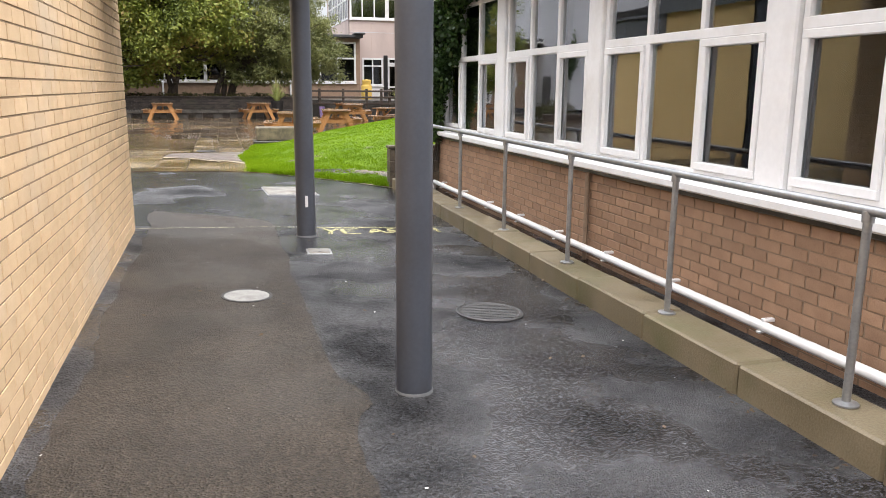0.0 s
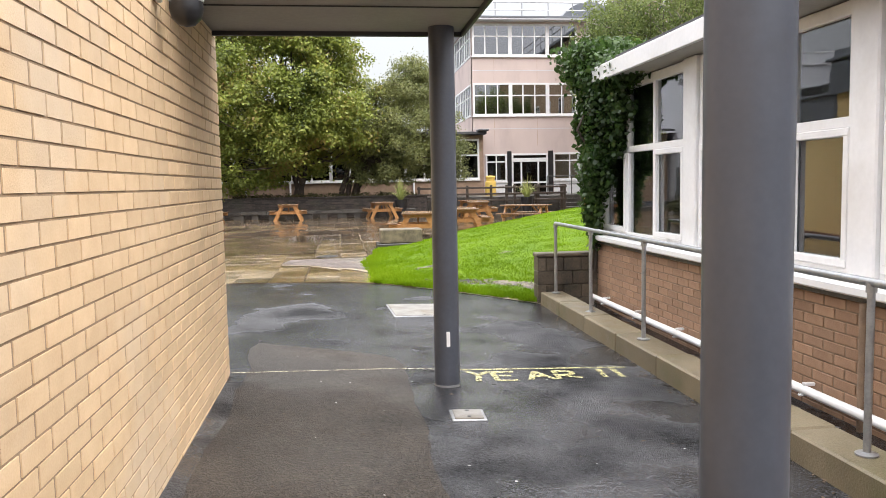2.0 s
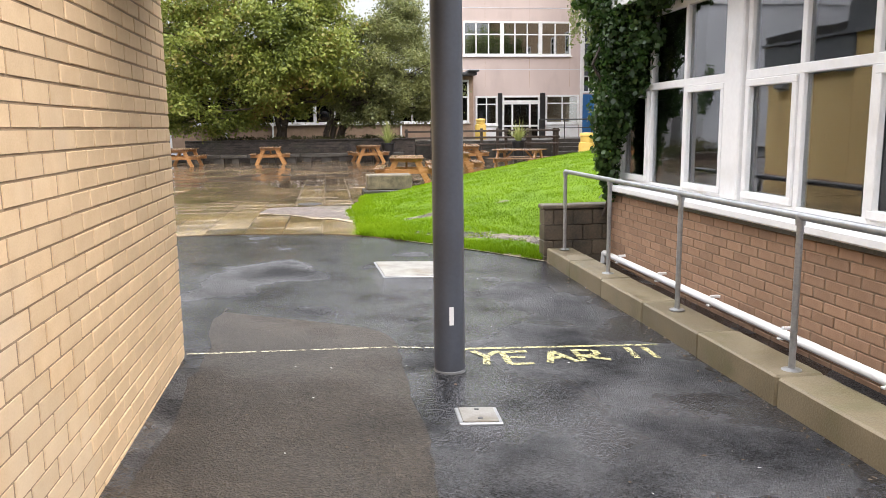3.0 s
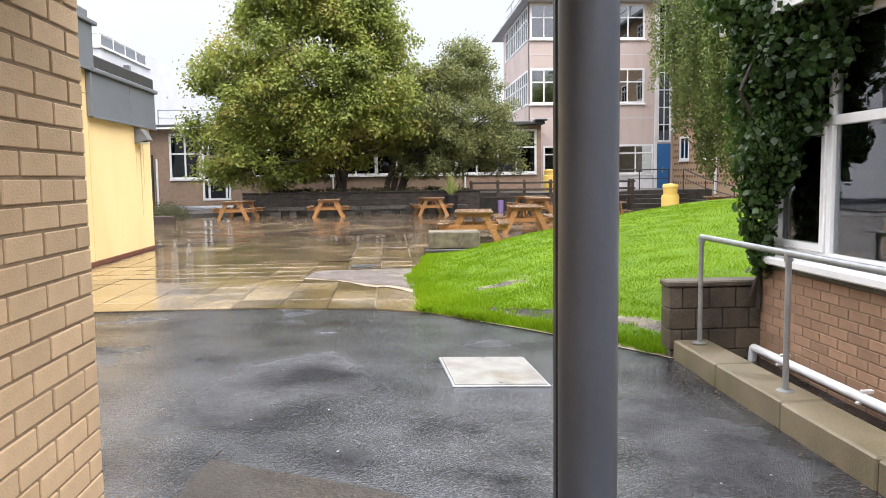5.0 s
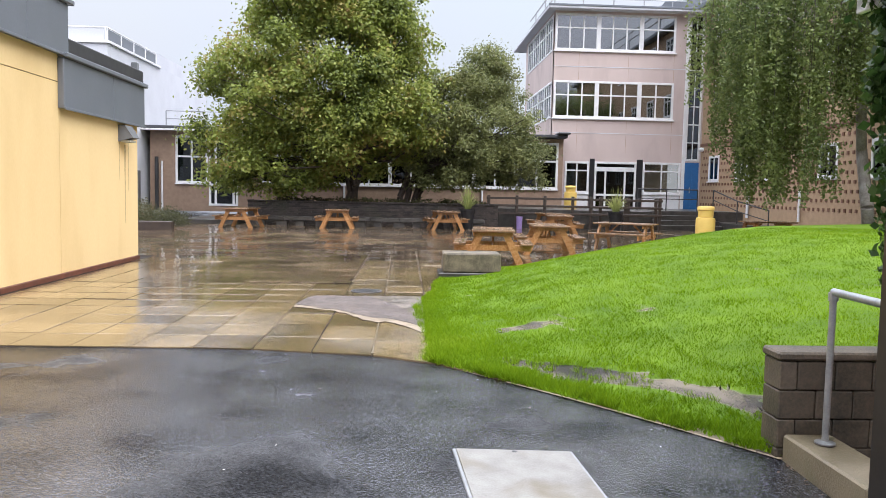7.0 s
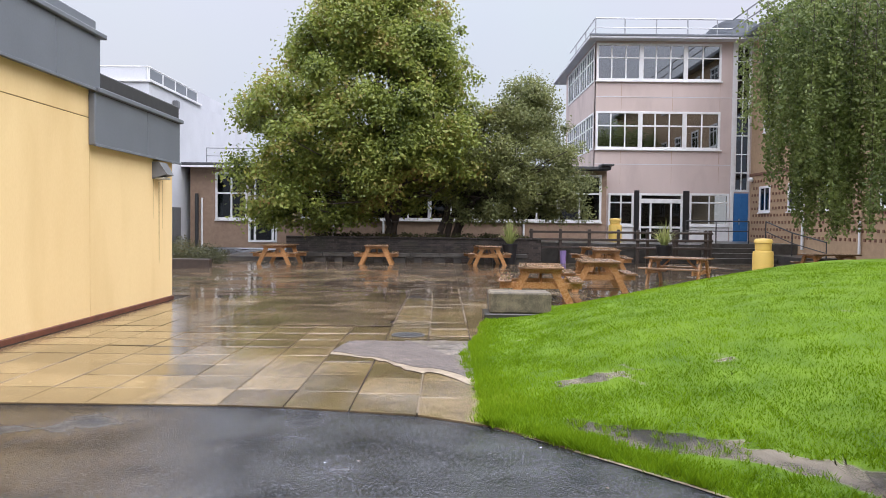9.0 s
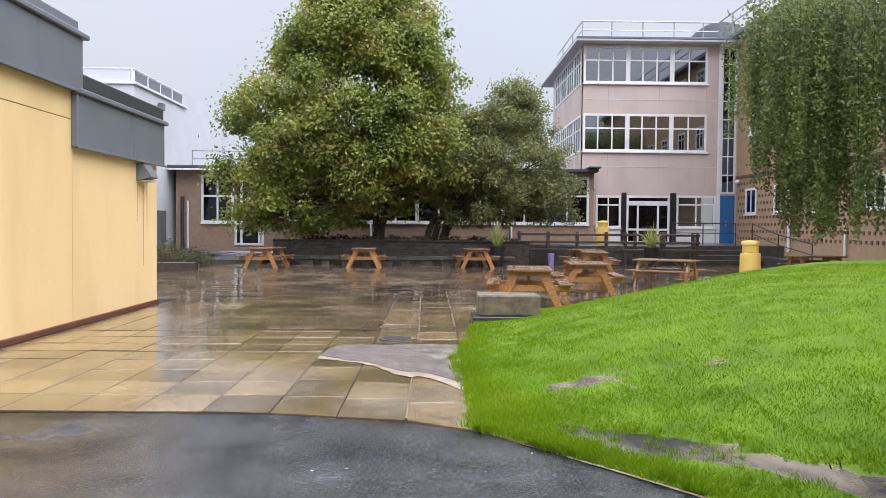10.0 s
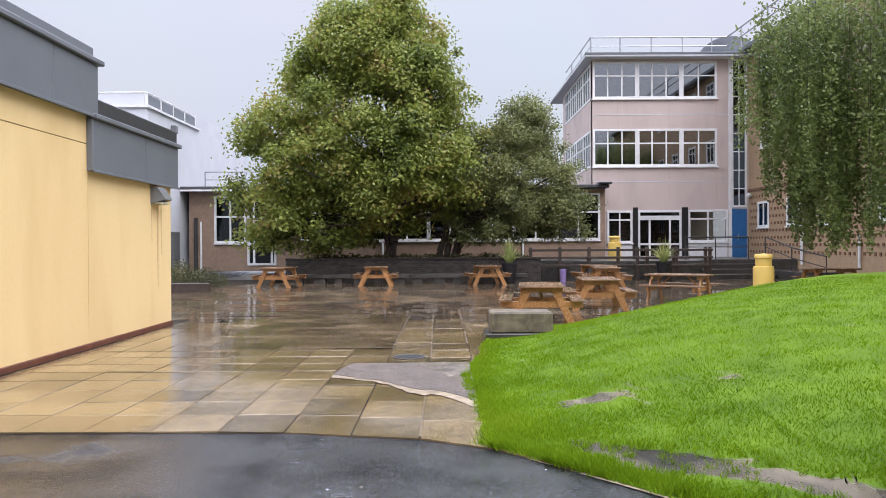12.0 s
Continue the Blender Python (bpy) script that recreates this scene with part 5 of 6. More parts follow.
# ---- furniture of the yard ----
def long_table():
    """A rectangular picnic table with a bench along each side."""
    t = thing("picnic_table", "orange timber A-frame picnic table, rain-darkened top and two benches", "picnic table", group="picnic tables")
    for k in range(6):
        a = -0.43 + k * 0.144
        part("top_plank", Geo().cbox((-0.78, a, 0.66), (0.78, a + 0.137, 0.7), 0.006), M_WETWOOD, t)
    for s in (-1, 1):
        for k in range(2):
            y = s * (0.55 + 0.13 * k)
            part("seat_plank", Geo().cbox((-0.78, min(y, y + s * 0.122), 0.4), (0.78, max(y, y + s * 0.122), 0.44), 0.006), M_WETWOOD, t)
    for x in (-0.58, 0.58):
        part("cross_beam", Geo().cbox((x - 0.024, -0.78, 0.28), (x + 0.024, 0.78, 0.398), 0.006), M_WOOD, t)
        part("top_bearer", Geo().cbox((x - 0.023, -0.4, 0.57), (x + 0.023, 0.4, 0.656), 0.006), M_WOOD, t)
        for s in (-1, 1):
            g = Geo()
            v = [(0.0, -0.075), (0.05, -0.075), (0.05, 0.075), (0.0, 0.075)]
            e = 0.026 if x > 0 else -0.076
            lo = [(x + e + p[0], s * 0.56 + p[1], 0.0) for p in v]
            hi = [(x + e + p[0], s * 0.24 + p[1], 0.655) for p in v]
            g.add(lo + hi, [(0, 3, 2, 1), (4, 5, 6, 7), (0, 1, 5, 4), (1, 2, 6, 5), (2, 3, 7, 6), (3, 0, 4, 7)])
            part("leg", g, M_WOOD, t)
        sg = 1 if x < 0 else -1
        part("brace", Geo().tube((x + sg * 0.05, 0, 0.35), (x + sg * 0.36, 0, 0.64), 0.028, n=4), M_WOOD, t)
    return t


def put(ob, x, y, turn, lift=0.012):
    ob.matrix_world = pose(x, y, ground_z(x, y) + lift, 0, 0, turn)
    return ob


first = put(long_table(), 2.18, 22.95, 84)
for x, y, r in ((3.8, 25.5, 86), (6.3, 27.5, -34), (5.7, 33.6, 84), (5.9, 36.0, 100), (-5.6, 35.2, 82), (-2.2, 35.9, 92), (1.85, 36.3, 97), (12.0, 31.2, 8)):
    copy_thing(first, pose(x, y, ground_z(x, y) + 0.012, 0, 0, r))

block = thing("stone_block", "weathered stained concrete block on a dark base beside the lawn", "stone block", pose(0.98, 19.85, ground_z(1.3, 20.3), 0, 0, 0))
part("block", Geo().cbox((0.02, 0.0, 0.1), (1.0, 0.62, 0.43), 0.022), M_CONCRETE, block)
part("base", Geo().cbox((-0.06, -0.05, -0.05), (1.05, 0.68, 0.1), 0.015), M_DARKCONC, block)


def litter_bin(x, y, z, s, h):
    t = thing("litter_bin", "pale yellow cylindrical litter bin with a lipped cap", "bin", pose(x, y, z), "litter bins")
    part("body", Geo().lathe([(0.0, 0.0), (0.3 * s, 0.0), (0.31 * s, 0.04), (0.31 * s, 0.72 * h), (0.295 * s, 0.78 * h), (0.2 * s, 0.8 * h)], n=32), M_YELLOW_BIN, t, smooth=40)
    part("hood", Geo().lathe([(0.0, 0.8 * h), (0.24 * s, 0.8 * h), (0.25 * s, 0.98 * h), (0.275 * s, 0.99 * h), (0.275 * s, 1.05 * h), (0.24 * s, 1.09 * h), (0.0, 1.11 * h)], n=32), M_YELLOW_BIN, t, smooth=40)
    return t


litter_bin(9.0, 28.8, ground_z(9.1, 28.8) + 0.01, 0.88, 1.08)
litter_bin(8.0, 42.6, 0.85, 0.95, 0.95)


def spiky_planter(x, y, z, seed):
    rnd = random.Random(seed)
    t = thing("potted_plant", "tall black pot with a spiky grass-like plant", "plant", pose(x, y, z), "spiky potted plants")
    part("pot", Geo().lathe([(0.0, 0.0), (0.2, 0.0), (0.29, 0.72), (0.31, 0.73), (0.31, 0.78), (0.27, 0.78), (0.26, 0.7), (0.0, 0.7)], n=24), M_BLACK, t, smooth=40)
    g = Geo()
    for i in range(110):
        a, lean = rnd.uniform(0, 6.283), rnd.uniform(0.05, 1.15)
        ln, wd = rnd.uniform(0.75, 1.3), rnd.uniform(0.014, 0.028)
        d = Vector((math.cos(a), math.sin(a), 0))
        s = Vector((-d.y, d.x, 0)) * wd
        prev = None
        for k in range(5):
            q = k / 4
            p = Vector((0, 0, 0.7)) + d * (0.06 + lean * ln * 0.62 * q ** 1.3) + Vector((0, 0, ln * (q * math.cos(lean * 0.6) - 0.42 * lean * q * q)))
            w = s * (1 - q * 0.95)
            k0 = len(g.v)
            g.v += [tuple(p - w), tuple(p + w)]
            if prev is not None:
                g.f.append((prev, prev + 1, k0 + 1, k0))
            prev = k0
    part("leaves", g, M_YUCCA, t, "arching yellow-green blade leaves")


spiky_planter(2.75, 36.9, ground_z(3, 36.9) + 0.01, 3)
spiky_planter(8.6, 36.9, ground_z(9.2, 36.9) + 0.01, 8)
part("litter_tub", Geo().lathe([(0.0, 0.0), (0.11, 0.0), (0.13, 0.5), (0.115, 0.5), (0.0, 0.45)], (4.95, 38.0, ground_z(4.95, 38))), M_PURPLE, label="small purple plastic tub by the fence", category="tub", smooth=40)


# ---- trees ----
def leaf_quads(centres, normals, size_lo, size_hi, rng, aspect=0.6):
    """Small pointed leaves at the given places."""
    n = len(centres)
    nrm = normals + rng.normal(0, 0.75, (n, 3))
    nrm /= np.linalg.norm(nrm, axis=1, keepdims=True) + 1e-9
    up = rng.normal(0, 1, (n, 3))
    u = np.cross(nrm, up)
    u /= np.linalg.norm(u, axis=1, keepdims=True) + 1e-9
    w = np.cross(nrm, u)
    s = rng.uniform(size_lo, size_hi, (n, 1))
    v = np.empty((n, 4, 3))
    v[:, 0], v[:, 2] = centres - u * s / 2, centres + u * s / 2 - nrm * s * 0.12
    v[:, 1], v[:, 3] = centres + w * s * aspect / 2, centres - w * s * aspect / 2
    return v.reshape(-1, 3), np.arange(4 * n).reshape(n, 4)


def limb(g, p, q, r0, r1, bends, rng):
    pts = [Vector(p).lerp(Vector(q), k / bends) for k in range(bends + 1)]
    ln = (Vector(q) - Vector(p)).length
    for k in range(1, bends):
        pts[k] += Vector(rng.normal(0, 0.045 * ln, 3))
    for k in range(bends):
        g.tube(pts[k], pts[k + 1], r0 + (r1 - r0) * k / bends, r0 + (r1 - r0) * (k + 1) / bends, 8)
    return pts


def broad_tree(name_label, x, y, z, stems, envelope, lobes, leaves, mat, seed, size, bark=None, lobe_r=(0.7, 1.4)):
    """envelope: (height, centre offset in x, radius in x, radius in y), from the bottom of the crown to its top."""
    rng = np.random.default_rng(seed)
    t = thing("tree", name_label, "tree", pose(x, y, z))
    hs = [e[0] for e in envelope]
    widest = max(e[2] for e in envelope)
    centres = []
    for k in range(lobes):
        while True:
            h = rng.uniform(hs[0], hs[-1])
            cx, rx, ry = (float(np.interp(h, hs, [e[i] for e in envelope])) for i in (1, 2, 3))
            if rx > rng.uniform(0.0, widest):
                break
        a, q = rng.uniform(0, 2 * math.pi), math.sqrt(rng.uniform(0.1, 1.0))
        r = rng.uniform(*lobe_r)
        centres.append((cx + math.cos(a) * max(rx - r * 0.7, 0.1) * q, math.sin(a) * max(ry - r * 0.7, 0.1) * q, h, r))
    g = Geo()
    for sx, lean in stems:
        limb(g, (sx, 0, -0.1), (sx + lean, 0.1, hs[0] + 1.2), 0.15, 0.09, 4, rng)
    for cx, cy, h, r in centres[:: 4]:
        sx, lean = stems[int(rng.integers(len(stems)))]
        limb(g, (sx + lean, 0.1, max(min(h * 0.55, hs[0] + 3.0), hs[0] + 1.1)), (cx, cy, h), 0.06, 0.012, 4, rng)
    part("trunk", g, bark or M_BARK, t, smooth=60)
    wt = np.array([c[3] ** 2 for c in centres])
    pick = rng.choice(len(centres), leaves, p=wt / wt.sum())
    d = rng.normal(0, 1, (leaves, 3))
    d /= np.linalg.norm(d, axis=1, keepdims=True)
    rad = np.clip(rng.normal(0.82, 0.36, (leaves, 1)), 0.05, 1.9)
    c = np.array(centres)[pick]
    d[:, 2] = np.where(d[:, 2] < -0.35, -d[:, 2], d[:, 2])
    pos = c[:, :3] + d * rad * c[:, 3:4] * np.array([1, 1, 0.98])
    pos[:, 2] -= 0.12 * np.abs(rng.normal(0, 1, leaves))
    keep = pos[:, 2] > hs[0] - 0.6
    v, f = leaf_quads(pos[keep], d[keep] + np.array([0, 0, 0.5]), size[0], size[1], rng)
    part("crown", numpy_mesh("crown", v, f, mat), None, t)
    return t


broad_tree("large spreading broadleaf tree with autumn-tinged dense green leaves", -2.15, 39.2, 0.75, [(0.2, -0.25), (0.55, -0.5), (0.2, 0.4)],
           [(0.6, -4.0, 2.0, 1.7), (1.5, -2.4, 4.2, 3.0), (2.1, -1.1, 5.3, 4.0), (3.6, -0.9, 5.7, 4.3), (5.2, -0.9, 5.3, 4.2), (7.0, -0.7, 4.6, 3.8), (8.7, -0.55, 3.7, 2.9), (10.5, -0.4, 2.2, 1.7)],
           440, 175000, M_LEAF, 12, (0.1, 0.2), lobe_r=(0.25, 0.9))
broad_tree("smaller olive-green tree with a feathery crown and several stems", 0.35, 39.6, 0.75, [(0.0, 0.6), (0.2, 1.0), (-0.15, 0.2), (0.35, 0.8)],
           [(1.0, 3.0, 3.0, 2.0), (2.2, 3.0, 3.6, 2.6), (3.6, 3.0, 3.3, 2.6), (5.0, 3.1, 2.3, 2.0), (6.6, 3.1, 0.8, 0.8)],
           230, 75000, M_LEAF_B, 23, (0.07, 0.14), lobe_r=(0.2, 0.65))


def weeping_birch(x, y, z, seed):
    rng = np.random.default_rng(seed)
    t = thing("tree", "weeping birch with long hanging curtains of small leaves", "tree", pose(x, y, z))
    g = Geo()
    limb(g, (1.3, 0.6, -0.2), (0.2, 0.3, 7.5), 0.2, 0.09, 5, rng)
    pos = []
    twigs = Geo()
    for k in range(280):
        ox = rng.uniform(-4.15, 2.6)
        oy = rng.uniform(-2.4, 2.4) * (1 - 0.4 * abs(ox) / 4.2)
        top = 8.6 - 0.1 * (ox + 0.5) ** 2 - 0.25 * abs(oy) + rng.normal(0, 0.5)
        if ox < -2.6:
            low = 1.15 + 1.9 * (-2.6 - ox) ** 0.8
        elif ox < -1.0:
            low = 1.0
        else:
            low = 1.1 + 2.4 * min(3 * (ox + 1.0), 1.0)
        low += 0.5 * abs(math.sin(ox * 2.9)) + rng.uniform(0, 1.0) * rng.uniform(0.3, 2.6)
        if k % 2:
            top = min(top, rng.uniform(low + 1.5, top + 0.2) if top > low + 1.5 else top)
        if k % 9 == 0:
            limb(g, (0.5, 0.4, 4.5 + 2.5 * rng.uniform()), (ox, oy, top), 0.06, 0.015, 4, rng)
        drift = rng.normal(0, 0.12, 2)
        if k % 3 == 0:
            twigs.tube((ox, oy, top), (ox + drift[0], oy + drift[1], low), 0.008, 0.003, 4)
        m = int(85 * max(top - low, 0.4))
        q = rng.uniform(0, 1, (m, 1))
        p = np.array([[ox, oy, top]]) + q * np.array([[drift[0], drift[1], low - top]])
        p += rng.normal(0, 0.13, (m, 3)) * (0.5 + 0.8 * (1 - q))
        pos.append(p)
    part("trunk", g, M_BIRCH_BARK, t, smooth=60)
    tagged(part("twig", twigs, M_BARK, t), kind="stuff")
    pos = np.concatenate(pos)
    v, f = leaf_quads(pos, np.tile([0.0, -0.6, 0.1], (len(pos), 1)), 0.07, 0.13, rng)
    part("crown", numpy_mesh("crown", v, f, M_LEAF_BIRCH), None, t)


weeping_birch(12.9, 28.6, 0.05, 5)


def leaf_cloud(name, label, category, blobs, count, mat, seed, size, stems=()):
    rng = np.random.default_rng(seed)
    t = thing(name, label, category)
    wt = np.array([b[3] * b[4] + b[4] * b[5] for b in blobs])
    pick = rng.choice(len(blobs), count, p=wt / wt.sum())
    d = rng.normal(0, 1, (count, 3))
    d /= np.linalg.norm(d, axis=1, keepdims=True)
    b = np.array(blobs)[pick]
    pos = b[:, :3] + d * b[:, 3:6] * np.clip(rng.normal(0.85, 0.22, (count, 1)), 0, 1.35)
    v, f = leaf_quads(pos, d, size[0], size[1], rng, 0.8)
    part("leaves", numpy_mesh(name, v, f, mat), None, t)
    g = Geo()
    for p, q, r in stems:
        limb(g, p, q, r, r * 0.5, 5, rng)
    if stems:
        part("stems", g, M_BARK, t, smooth=60)


ivy_rng = random.Random(4)
ivy_blobs = [(3.3, 11.1, 2.75, 0.32, 0.6, 0.28), (3.2, 11.3, 2.9, 0.3, 0.45, 0.2), (3.3, 10.8, 2.4, 0.18, 0.5, 0.4),
             (3.25, 11.25, 2.1, 0.17, 0.34, 0.4), (3.22, 11.2, 1.65, 0.15, 0.28, 0.38), (3.22, 11.2, 1.25, 0.13, 0.2, 0.3), (3.25, 11.2, 0.92, 0.09, 0.13, 0.2), (3.3, 10.5, 2.72, 0.22, 0.6, 0.18),
             (3.7, 11.5, 2.4, 0.5, 0.2, 0.5), (3.75, 11.5, 1.6, 0.4, 0.18, 0.5), (3.5, 11.4, 3.05, 0.6, 0.45, 0.2)]
for i in range(22):
    zz = ivy_rng.uniform(1.5, 3.0)
    ivy_blobs.append((ivy_rng.uniform(3.02, 3.25) + 0.1 * (zz < 2.3), ivy_rng.uniform(10.6, 11.5), zz, 0.1, 0.14, 0.18))
leaf_cloud("ivy", "dark glossy ivy hanging thickly over the building corner", "climber", ivy_blobs, 24000, M_IVY, 6, (0.045, 0.085),
           [((3.28, 11.28, 0.4), (3.25, 11.2, 2.6), 0.025), ((3.22, 11.3, 0.5), (3.2, 11.35, 2.7), 0.018)])
leaf_cloud("shrub", "low tangled shrubs in the timber-edged bed", "shrub", [(-8.7, 33.2, 0.5, 0.5, 0.6, 0.35), (-7.8, 33.0, 0.42, 0.5, 0.5, 0.3), (-7.4, 33.6, 0.35, 0.4, 0.6, 0.25), (-8.8, 34.4, 0.55, 0.4, 0.7, 0.45), (-8.0, 34.2, 0.45, 0.5, 0.6, 0.35)], 5200, M_SHRUB, 9, (0.03, 0.075))
leaf_cloud("shrub", "scattered low plants and leaf litter along the planting bed", "shrub", [(-4.5 + 1.1 * i, 39.0, 0.98, 0.6, 0.35, 0.2) for i in range(8)], 2600, M_SHRUB, 12, (0.06, 0.13))
leaf_cloud("creeper", "dark creeper on the white hall wall", "climber", [(-12.2, 39.9, 3.4, 0.15, 0.4, 0.9), (-12.2, 40.4, 2.6, 0.15, 0.3, 0.7)], 900, M_IVY, 15, (0.08, 0.16))

# grass blades, thicker along the near edge
rng = np.random.default_rng(2)
bl = []
while len(bl) < 230000:
    u = rng.uniform(0, 1)
    x = 0.6 + 9.5 * u ** 1.6
    y0 = edge_y(x) if x < 2.72 else 11.5
    y = y0 + 0.0 + 10.5 * rng.uniform(0, 1) ** 1.7
    if x < lawn_left(y) - 0.04 or y > back_y(x):
        continue
    if mud(x, y) > rng.uniform(0.08, 0.7):
        continue
    bl.append((x, y))
bl = np.array(bl)
bz = np.array([ground_z(x, y) + 0.015 + mound(x, y) for x, y in bl])
bd_ = np.array([min(y - (edge_y(x) if x < 2.72 else 11.5), 3.0) for x, y in bl])
nb = len(bl)
tuft = np.array([noise.noise(Vector((x * 2.2, y * 2.2, 7.0))) for x, y in bl])
hgt = rng.uniform(0.014, 0.036, nb) * (1 + 2.2 * np.exp(-bd_ / 0.6) * np.clip(tuft + 0.45, 0, 1) + 0.5 * np.clip(tuft, 0, 1))
ang = rng.uniform(0, 2 * math.pi, nb)
wid = rng.uniform(0.0035, 0.0075, nb)
lean = rng.normal(0, 0.5, (nb, 2)) * hgt[:, None]
base = np.column_stack([bl, bz])
side = np.column_stack([np.cos(ang) * wid, np.sin(ang) * wid, np.zeros(nb)])
tip = base + np.column_stack([lean, hgt])
bv = np.stack([base - side, base + side, tip], axis=1).reshape(-1, 3)
# longer unmown tufts at the edges and round the bare patches
tufts = []
for k in range(420):
    if k % 3 == 0:
        y = rng.uniform(13.7, 17.6)
        x = lawn_left(y) + abs(rng.normal(0, 0.1))
    else:
        x = rng.uniform(0.55, 2.55)
        y = edge_y(x) + (abs(rng.normal(0.05, 0.13)) if k % 3 == 1 else rng.normal(0.8, 0.4))
    if y > edge_y(x):
        tufts.append((x, y, ground_z(x, y) + 0.01 + mound(x, y), rng.uniform(0.5, 1.2)))
tb = np.repeat(np.array(tufts), 22, axis=0)
nt = len(tb)
root = tb[:, :3] + np.column_stack([rng.normal(0, 0.022, (nt, 2)), np.zeros(nt)])
out = np.column_stack([rng.normal(0, 0.03, (nt, 2)), rng.uniform(0.03, 0.075, nt)]) * tb[:, 3:4]
ta = rng.uniform(0, math.pi, nt)
tw = np.column_stack([np.cos(ta), np.sin(ta), np.zeros(nt)]) * rng.uniform(0.003, 0.006, (nt, 1))
bv = np.concatenate([bv, np.stack([root - tw, root + tw, root + out], axis=1).reshape(-1, 3)])
nb += nt
tagged(new("grass", numpy_mesh("grass", bv, np.arange(3 * nb).reshape(nb, 3), M_BLADE)), "short bright green grass blades on the mound", "grass", kind="stuff")

# fallen leaves and pale specks
rng = np.random.default_rng(8)
lit = []
for k in range(260):
    y = rng.uniform(0, 11.4)
    lit.append((2.58 - abs(rng.normal(0, 0.07)), y))
for k in range(70):
    lit.append((rng.uniform(-0.6, 2.5), rng.uniform(0.5, 13)))
for k in range(120):
    lit.append((rng.uniform(-8, 6), rng.uniform(30, 37)))
lit = np.array(lit)
lz = np.array([ground_z(x, y) + 0.012 for x, y in lit])
v, f = leaf_quads(np.column_stack([lit, lz]), np.tile([0.0, 0.0, 4.0], (len(lit), 1)), 0.012, 0.032, rng, 0.7)
tagged(new("fallen_leaves", numpy_mesh("fallen_leaves", v, f, M_DEADLEAF)), "small fallen leaves scattered along the kerb", "leaves", kind="stuff")
sp = np.column_stack([rng.uniform(-0.65, 2.5, 60), rng.uniform(0.5, 13, 60)])
v, f = leaf_quads(np.column_stack([sp, [ground_z(x, y) + 0.008 for x, y in sp]]), np.tile([0.0, 0.0, 9.0], (60, 1)), 0.008, 0.022, rng, 0.8)
tagged(new("specks", numpy_mesh("specks", v, f, M_SPECK)), "tiny pale specks of debris on the tarmac", "debris", kind="stuff")

# ---- pieces of walls and paving ----
def brick_wall(parent, x, y0, y1, z0, z1, side, near, mats, course, length):
    """Stretcher bond on a wall along y: bricks stand proud of the mortar. near(y, z): built as single bricks."""
    full = Geo().cbox((-0.004, 0.007, 0.005), (0.01, length - 0.007, course - 0.005), 0.003).mesh("brick", mats[0])
    half = Geo().cbox((-0.004, 0.007, 0.005), (0.01, length / 2 - 0.007, course - 0.005), 0.003).mesh("brick_half", mats[0])
    rest = Geo()
    rnd = random.Random(1)
    r = 0
    z = z0
    while z < z1 - 0.02:
        y = y1
        k = 0
        while y > y0:
            w = length / 2 if (k == 0 and r % 2) else length
            y -= w
            jut = rnd.uniform(-0.0012, 0.0012)
            if near(y, z):
                ob = new("brick", half if w < length else full)
                ob.parent = parent
                ob.matrix_basis = Matrix.Translation((x + jut - 0.006 * side, y, z)) @ Matrix.Diagonal((side, 1, 1, 1))
            else:
                a, b = x - 0.012 * side, x + jut + 0.002 * side
                rest.box((min(a, b), y + 0.008, z + 0.005), (max(a, b), y + w - 0.008, z + course - 0.005))
            k += 1
        z += course
        r += 1
    tagged(part("bricks", rest, mats[1], parent), kind="stuff")


brick_wall(wall_west, WALL_X, -6.0, WALL_END, -0.02, 2.62, 1, lambda y, z: y > 6.0 and z < 2.35, (M_BUFF, M_BUFF_FAR), COURSE, BRICK)
brick_wall(wall_east, EX, -6.0, 11.33, -0.3, 0.75, -1, lambda y, z: 5.2 < y < 10.6 and z > -0.1, (M_BROWN, M_BROWN_FAR), 0.075, 0.225)

# paving slabs
pavement = part("pavement", sheet([-11.9 + 0.6 * i for i in range(45)], [13.95 + 0.5 * i for i in range(52)], lambda x, y: ground_z(x, y) + 0.002),
                M_BEDDING, label="rain-soaked stone paving of the yard", category="pavement", kind="structure")
SW, SD = 0.545, 0.72
slab = Geo().cbox((0.005, 0.007, -0.03), (SW - 0.005, SD - 0.007, 0.012), 0.004).mesh("slab", M_SLAB)
slab_short = Geo().cbox((0.005, 0.008, -0.03), (SW - 0.005, 0.572, 0.012), 0.004).mesh("slab_short", M_SLAB)
rest = Geo()
rnd = random.Random(5)
row_tilt = [rnd.uniform(-0.55, 0.55) for i in range(60)]


